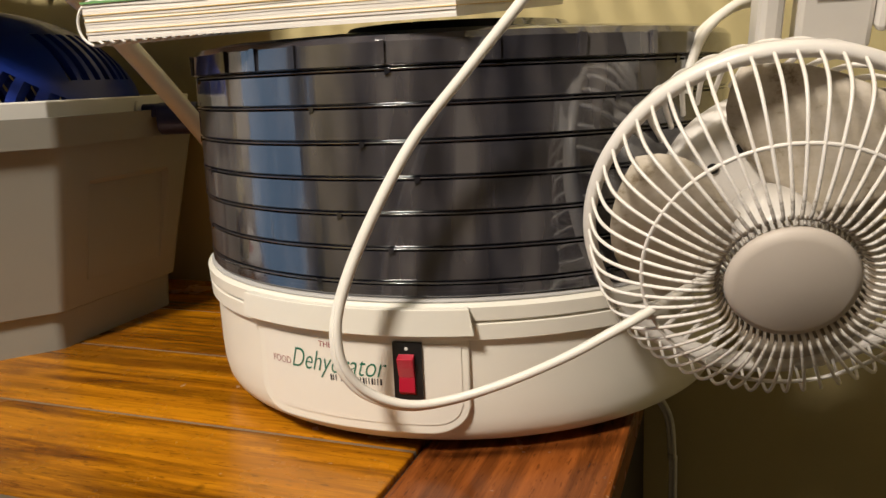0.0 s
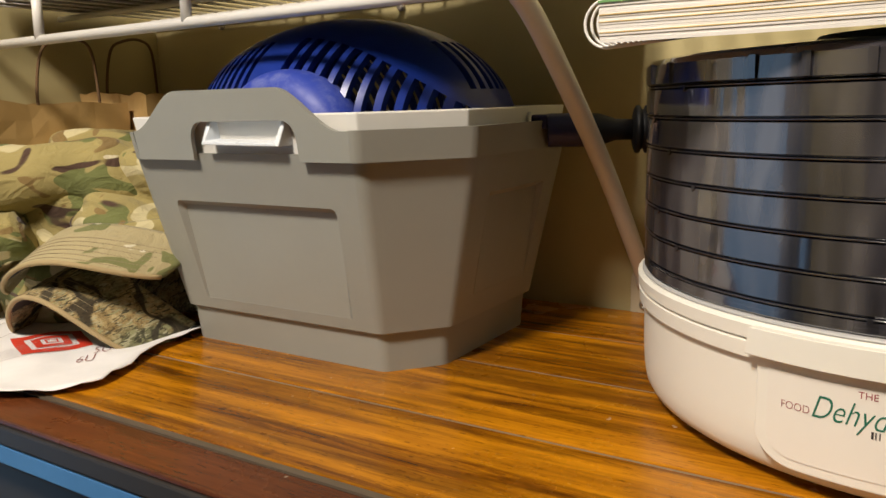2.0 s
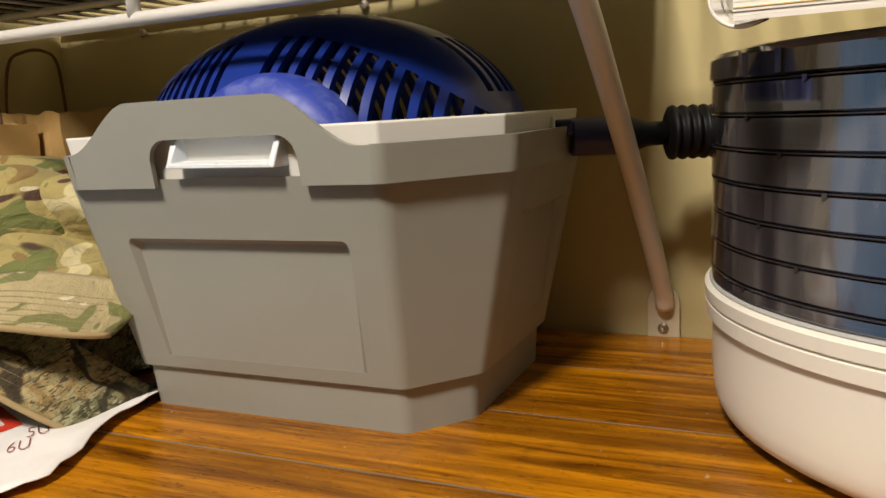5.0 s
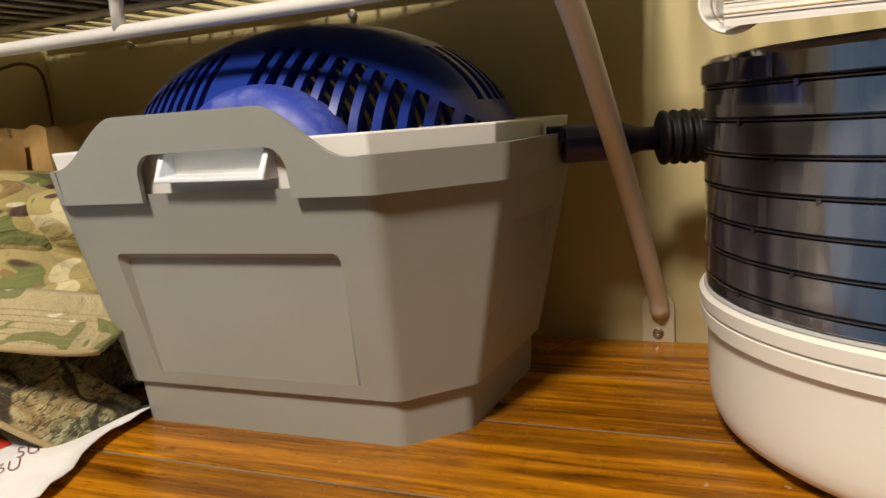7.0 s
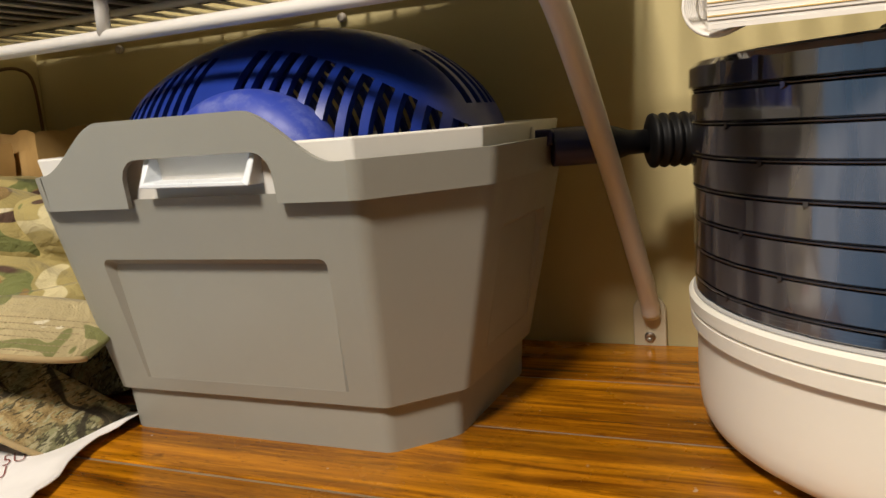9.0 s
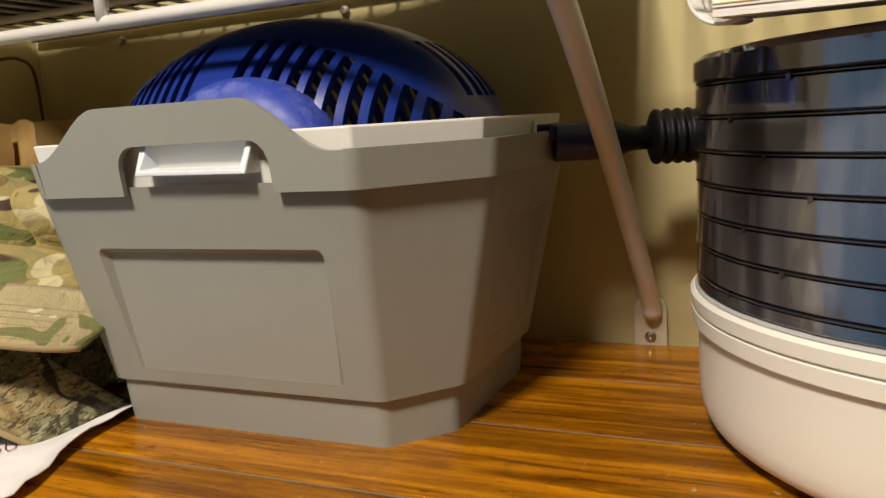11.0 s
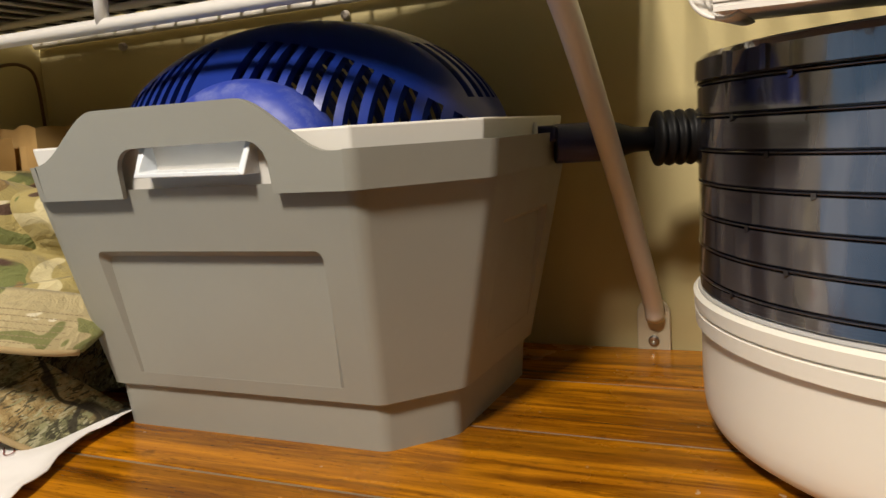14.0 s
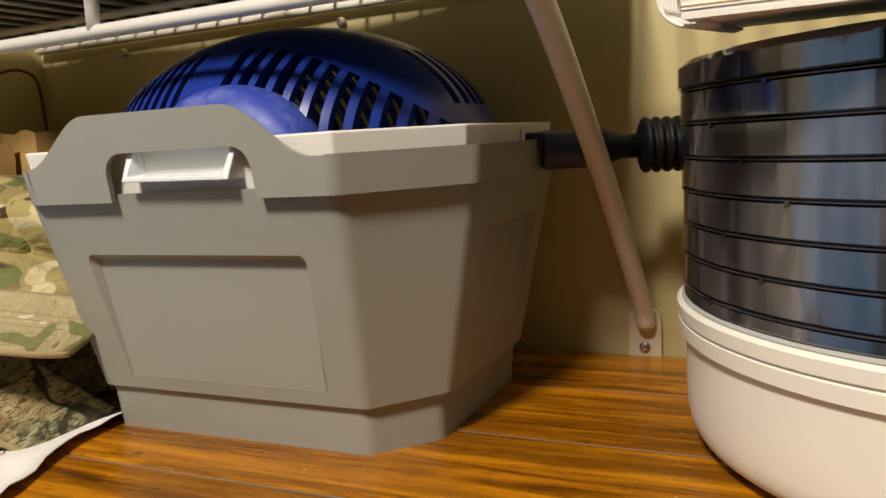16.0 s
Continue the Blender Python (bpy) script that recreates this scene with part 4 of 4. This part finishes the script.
words("5U", 1.0, skewed(-0.62245, 0.37815, 0.00731, 0.00907, -0.02523, 0.02056), "print", M_PRINT_INK, paper, 0, -0.02, "dark red characters 5U")
words("6U", 1.0, skewed(-0.61655, 0.35943, 0.00909, 0.0076, -0.01904, 0.01747), "print", M_PRINT_INK, paper, 0, -0.02, "dark red characters 6U")
logo = bmesh.new()


def quad_frame(corners, f0, f1):
    """The band of a four-sided field between two shares of its size, drawn on the sheet."""
    c = [Vector((x, y)) for x, y in corners]
    mid = (c[0] + c[1] + c[2] + c[3]) / 4
    for i in range(4):
        a, b = c[i], c[(i + 1) % 4]
        n = 8
        for k in range(n):
            band = []
            for q, f in ((a.lerp(b, k / n), f0), (a.lerp(b, (k + 1) / n), f0), (a.lerp(b, (k + 1) / n), f1), (a.lerp(b, k / n), f1)):
                p = mid + (q - mid) * f
                band.append(logo.verts.new((p.x, p.y, sheet_height(p.x, p.y) + 0.0009)))
            logo.faces.new(band)


EMBLEM = [[-0.7272, 0.3729], [-0.6973, 0.4178], [-0.6477, 0.3961], [-0.6656, 0.3479]]
quad_frame(EMBLEM, 0.68, 1.0)
quad_frame(EMBLEM, 0.30, 0.52)
quad_frame(EMBLEM, 0.13, 0.18)
part("emblem", logo, M_PRINT_RED, paper, "nested red rectangles")
logo = bmesh.new()
quad_frame([[-1.0089, 0.4526], [-0.9844, 0.5219], [-0.9408, 0.5029], [-0.9131, 0.4322]], 0.55, 1.0)
part("emblem", logo, M_PRINT_RED, paper, "red printed frame")
lines = bmesh.new()
for k in range(9):
    g = on_sheet(-0.700 + 0.003 * k, 0.352 - 0.0055 * k, TURN_P - 14)
    for j in range(6):
        u = 0.012 * j
        lines.faces.new([lines.verts.new(g(x, y)) for x, y in ((u, 0), (u + 0.012, 0), (u + 0.012, 0.0006), (u, 0.0006))])
for k in range(5):
    for turn, x0, y0 in ((TURN_P + 28, -0.80 + 0.035 * k, 0.36), (TURN_P - 42, -0.80, 0.375 + 0.035 * k)):
        g = on_sheet(x0, y0, turn)
        for j in range(7):
            u = 0.014 * j
            lines.faces.new([lines.verts.new(g(x, y)) for x, y in ((u, 0), (u + 0.014, 0), (u + 0.014, 0.0005), (u, 0.0005))])
part("print_lines", lines, M_PRINT_GREY, paper, "rows of faint print")

# ---------------------------------------------------------------- caps


def cap_visor(name, width, reach, arch, material, under, parent, mat, thick=0.003, stitches=0):
    """A curved brim: x across, y outwards from the crown, z up."""
    def at(u, v):
        x = (u - 0.5) * width * (1 - 0.10 * v * v)
        outer = reach * math.sqrt(max(1 - ((u - 0.5) * 2) ** 2 * 0.80, 0.02)) ** 0.7
        inner = -0.030 * (1 - ((u - 0.5) * 2) ** 2)
        y = inner * -1.0 + (outer + inner) * v
        zz = arch * (math.cos((u - 0.5) * math.pi * 0.98)) - 0.012 * v
        return mat @ Vector((x, -y, zz))
    bm = bmesh.new()
    n, m = 44, 14
    g = [[bm.verts.new(at(i / n, j / m)) for j in range(m + 1)] for i in range(n + 1)]
    for a, b in zip(g, g[1:]):
        for j in range(m):
            bm.faces.new((a[j], a[j + 1], b[j + 1], b[j]))
    vis = part(name, bm, material, parent, smooth=True, solid=thick)
    dn = bmesh.new()
    g = [[dn.verts.new(at(0.02 + 0.96 * i / n, 0.96 * j / m) - Vector((0, 0, thick * 0.75))) for j in range(m + 1)] for i in range(n + 1)]
    for a, b in zip(g, g[1:]):
        for j in range(m):
            dn.faces.new((a[j], a[j + 1], b[j + 1], b[j]))
    part("lining", dn, under, vis, "dark underside", smooth=True)
    edge = [at(0.01 + 0.98 * i / 60, 1.0) for i in range(61)]
    part("piping", tube(edge, 0.0021, 8), M_PIPING, vis, "tan bound edge", smooth=True)
    for s in range(stitches):
        v = 0.93 - s * 0.105
        bm = bmesh.new()
        k = 0
        while k < 70:
            p = [at((k + q) / 72 * 0.9 + 0.05, v) + Vector((0, 0, thick * 0.56)) for q in (0.0, 0.35, 0.7)]
            tube(p, 0.00045, 4, bm)
            k += 1
        part("stitching", bm, M_THREAD, vis, "row of tan stitches")
    return vis


def crown(name, rx, ry, height, material, parent, mat, seed, fold):
    bm = bmesh.new()
    n, m = 120, 48
    rows = []
    for j in range(m + 1):
        t = j / m * math.pi / 2
        row = []
        for i in range(n):
            a = 2 * math.pi * i / n
            r = max(math.cos(t), 0.0) ** 0.55
            p = Vector((rx * r * math.cos(a), ry * r * math.sin(a), height * math.sin(t) ** 0.9))
            warp = noise.noise(p * 9 + Vector((seed, 2, 0)))
            swing = p.x * 26 + p.z * 58 + p.y * 20 + 3.6 * warp + seed
            crease = math.sin(swing) + 0.4 * math.sin(2 * swing + 1.1)
            k = 0.8 * noise.noise(p * 13 + Vector((seed, 0, 0))) + 0.75 * crease + 0.2 * noise.noise(p * 34)
            k *= 1 - 0.75 * (j / m) ** 6
            p += Vector((p.x, p.y, p.z * 0.7)).normalized() * (fold * k * min(1.0, j / 9))
            row.append(bm.verts.new(mat @ p))
        rows.append(row)
    for a, b in zip(rows, rows[1:]):
        for i in range(n):
            bm.faces.new((a[i], a[(i + 1) % n], b[(i + 1) % n], b[i]))
    return part(name, bm, material, parent, smooth=True)


low = thing("woodland_cap", "brown bark-and-leaf patterned cap with an arched brim", "cap", (-0.70, 0.48, 0.0), "caps")
low_m = pose(0.012, -0.024, 0.009, 4, 2, 8)
cap_visor("visor", 0.160, 0.090, 0.056, M_WOODLAND, M_UNDER, low, low_m, 0.003, 5)
crown("crown", 0.085, 0.095, 0.050, M_WOODLAND, low, pose(-0.030, 0.080, 0.004, 0, 0, 24), 4.0, 0.004)
top = thing("camouflage_cap", "tan and green camouflage cap, crumpled, on another cap", "cap", (-0.70, 0.50, 0.058), "caps")
cap_visor("visor", 0.175, 0.090, 0.034, M_CAMO_BRIM, M_UNDER, top, pose(0.016, -0.046, 0.008, 8, -7, 16), 0.003, 6)
crown("crown", 0.078, 0.090, 0.088, M_CAMO, top, pose(-0.012, 0.030, 0.006, 0, -5, 20), 1.3, 0.016)
band = bmesh.new()
loft([[Vector((r * 0.079 * math.cos(a), r * 0.091 * math.sin(a), z + 0.002 * math.sin(3 * a))) for a in [2 * math.pi * k / 72 for k in range(72)]] for r, z in ((1.03, 0.0), (1.045, 0.009), (1.04, 0.019), (1.01, 0.0275), (0.96, 0.0285))], True, (False, False), band)
bmesh.ops.transform(band, matrix=pose(-0.012, 0.026, 0.010, 4, -6, 20), verts=band.verts)
part("head_band", band, M_CAMO, top, "camouflage band above the brim", smooth=True, solid=0.0015)
shirt = thing("folded_shirt", "crumpled tan and green camouflage shirt beside the caps", "shirt", (-0.800, 0.535, 0.002))
crown("shirt_body", 0.095, 0.13, 0.165, M_CAMO, shirt, pose(0, 0, 0, 0, 0, 20), 9.4, 0.014)


def sleeve(pts, radius, seed):
    line = spline(pts, 14)
    bm = bmesh.new()
    tube(line, [radius * (0.55 + 0.45 * math.sin(math.pi * min(max(i / (len(line) - 1), 0.04), 0.96)) ** 0.5) for i in range(len(line))], 40, bm)
    for v in bm.verts:
        p = v.co.copy()
        swing = 60 * p.x + 38 * p.y + 30 * p.z + 3.0 * noise.noise(p * 14 + Vector((seed, 0, 0)))
        mid = min(line, key=lambda q: (q - p).length)
        if (p - mid).length > 1e-5:
            v.co = p + (p - mid).normalized() * (0.0035 * math.sin(swing) + 0.006 * noise.noise(p * 24 + Vector((0, seed, 0))))
    return bm


part("sleeve", sleeve([(-0.075, -0.105, 0.070), (-0.035, -0.120, 0.108), (0.025, -0.105, 0.130), (0.085, -0.045, 0.128), (0.110, 0.02, 0.105)], 0.030, 2.0), M_CAMO, shirt, smooth=True)
part("sleeve", sleeve([(-0.090, -0.115, 0.030), (-0.045, -0.150, 0.050), (0.005, -0.150, 0.066), (0.040, -0.120, 0.085)], 0.026, 6.0), M_CAMO, shirt, smooth=True)

# ---------------------------------------------------------------- paper bags


def paper_bag(x0, x1, y0, y1, h, lean, label):
    bag = thing("paper_bag", label, "paper bag", ((x0 + x1) / 2, (y0 + y1) / 2, 0), "paper bags")
    o = Vector(bag.location)
    bm = bmesh.new()
    rings = []
    for k in range(13):
        zz = h * k / 12
        ring = []
        path = [(x0, y0), (x1, y0), (x1, y1), (x0, y1)]
        for (ax_, ay), (bx, by) in zip(path, path[1:] + path[:1]):
            for i in range(10):
                s = i / 10
                p = Vector((ax_ + (bx - ax_) * s, ay + (by - ay) * s + lean * k / 12, zz))
                p += Vector((0.004 * noise.noise(p * 22), 0.006 * noise.noise(p * 19 + Vector((5, 0, 0))), (0.007 * noise.noise(Vector((p.x * 40, p.y * 40, 2))) if k == 12 else 0)))
                ring.append(p - o)
        rings.append(ring)
    loft(rings, True, (True, False), bm)
    part("bag_body", bm, M_KRAFT, bag, smooth=False, solid=0.0006)
    for x in (x0 + 0.020 if y0 > 0.5 else x1 - 0.012, ):
        m = (y0 + y1) / 2 + (0.0 if y0 > 0.5 else 0.035)
        w = 0.033
        pts = [(x, m - w, h - 0.03), (x, m - w * 1.05, h + 0.01), (x + 0.004, m - w * 0.85, h + 0.05), (x + 0.006, m - w * 0.35, h + 0.061), (x + 0.006, m + w * 0.3, h + 0.063), (x + 0.004, m + w * 0.8, h + 0.052), (x, m + w, h + 0.01), (x, m + w, h - 0.03)]
        part("twine_handle", tube([Vector(p) - o for p in spline(pts, 6)], 0.0016, 8), M_TWINE, bag, "twisted brown paper handle", smooth=True)
    return bag


paper_bag(-0.914, -0.800, 0.588, 0.692, 0.206, 0.0, "brown kraft paper bag with a twisted handle in the corner")
paper_bag(-0.912, -0.830, 0.400, 0.580, 0.198, 0.0, "creased brown kraft paper bag behind camouflage cloth")
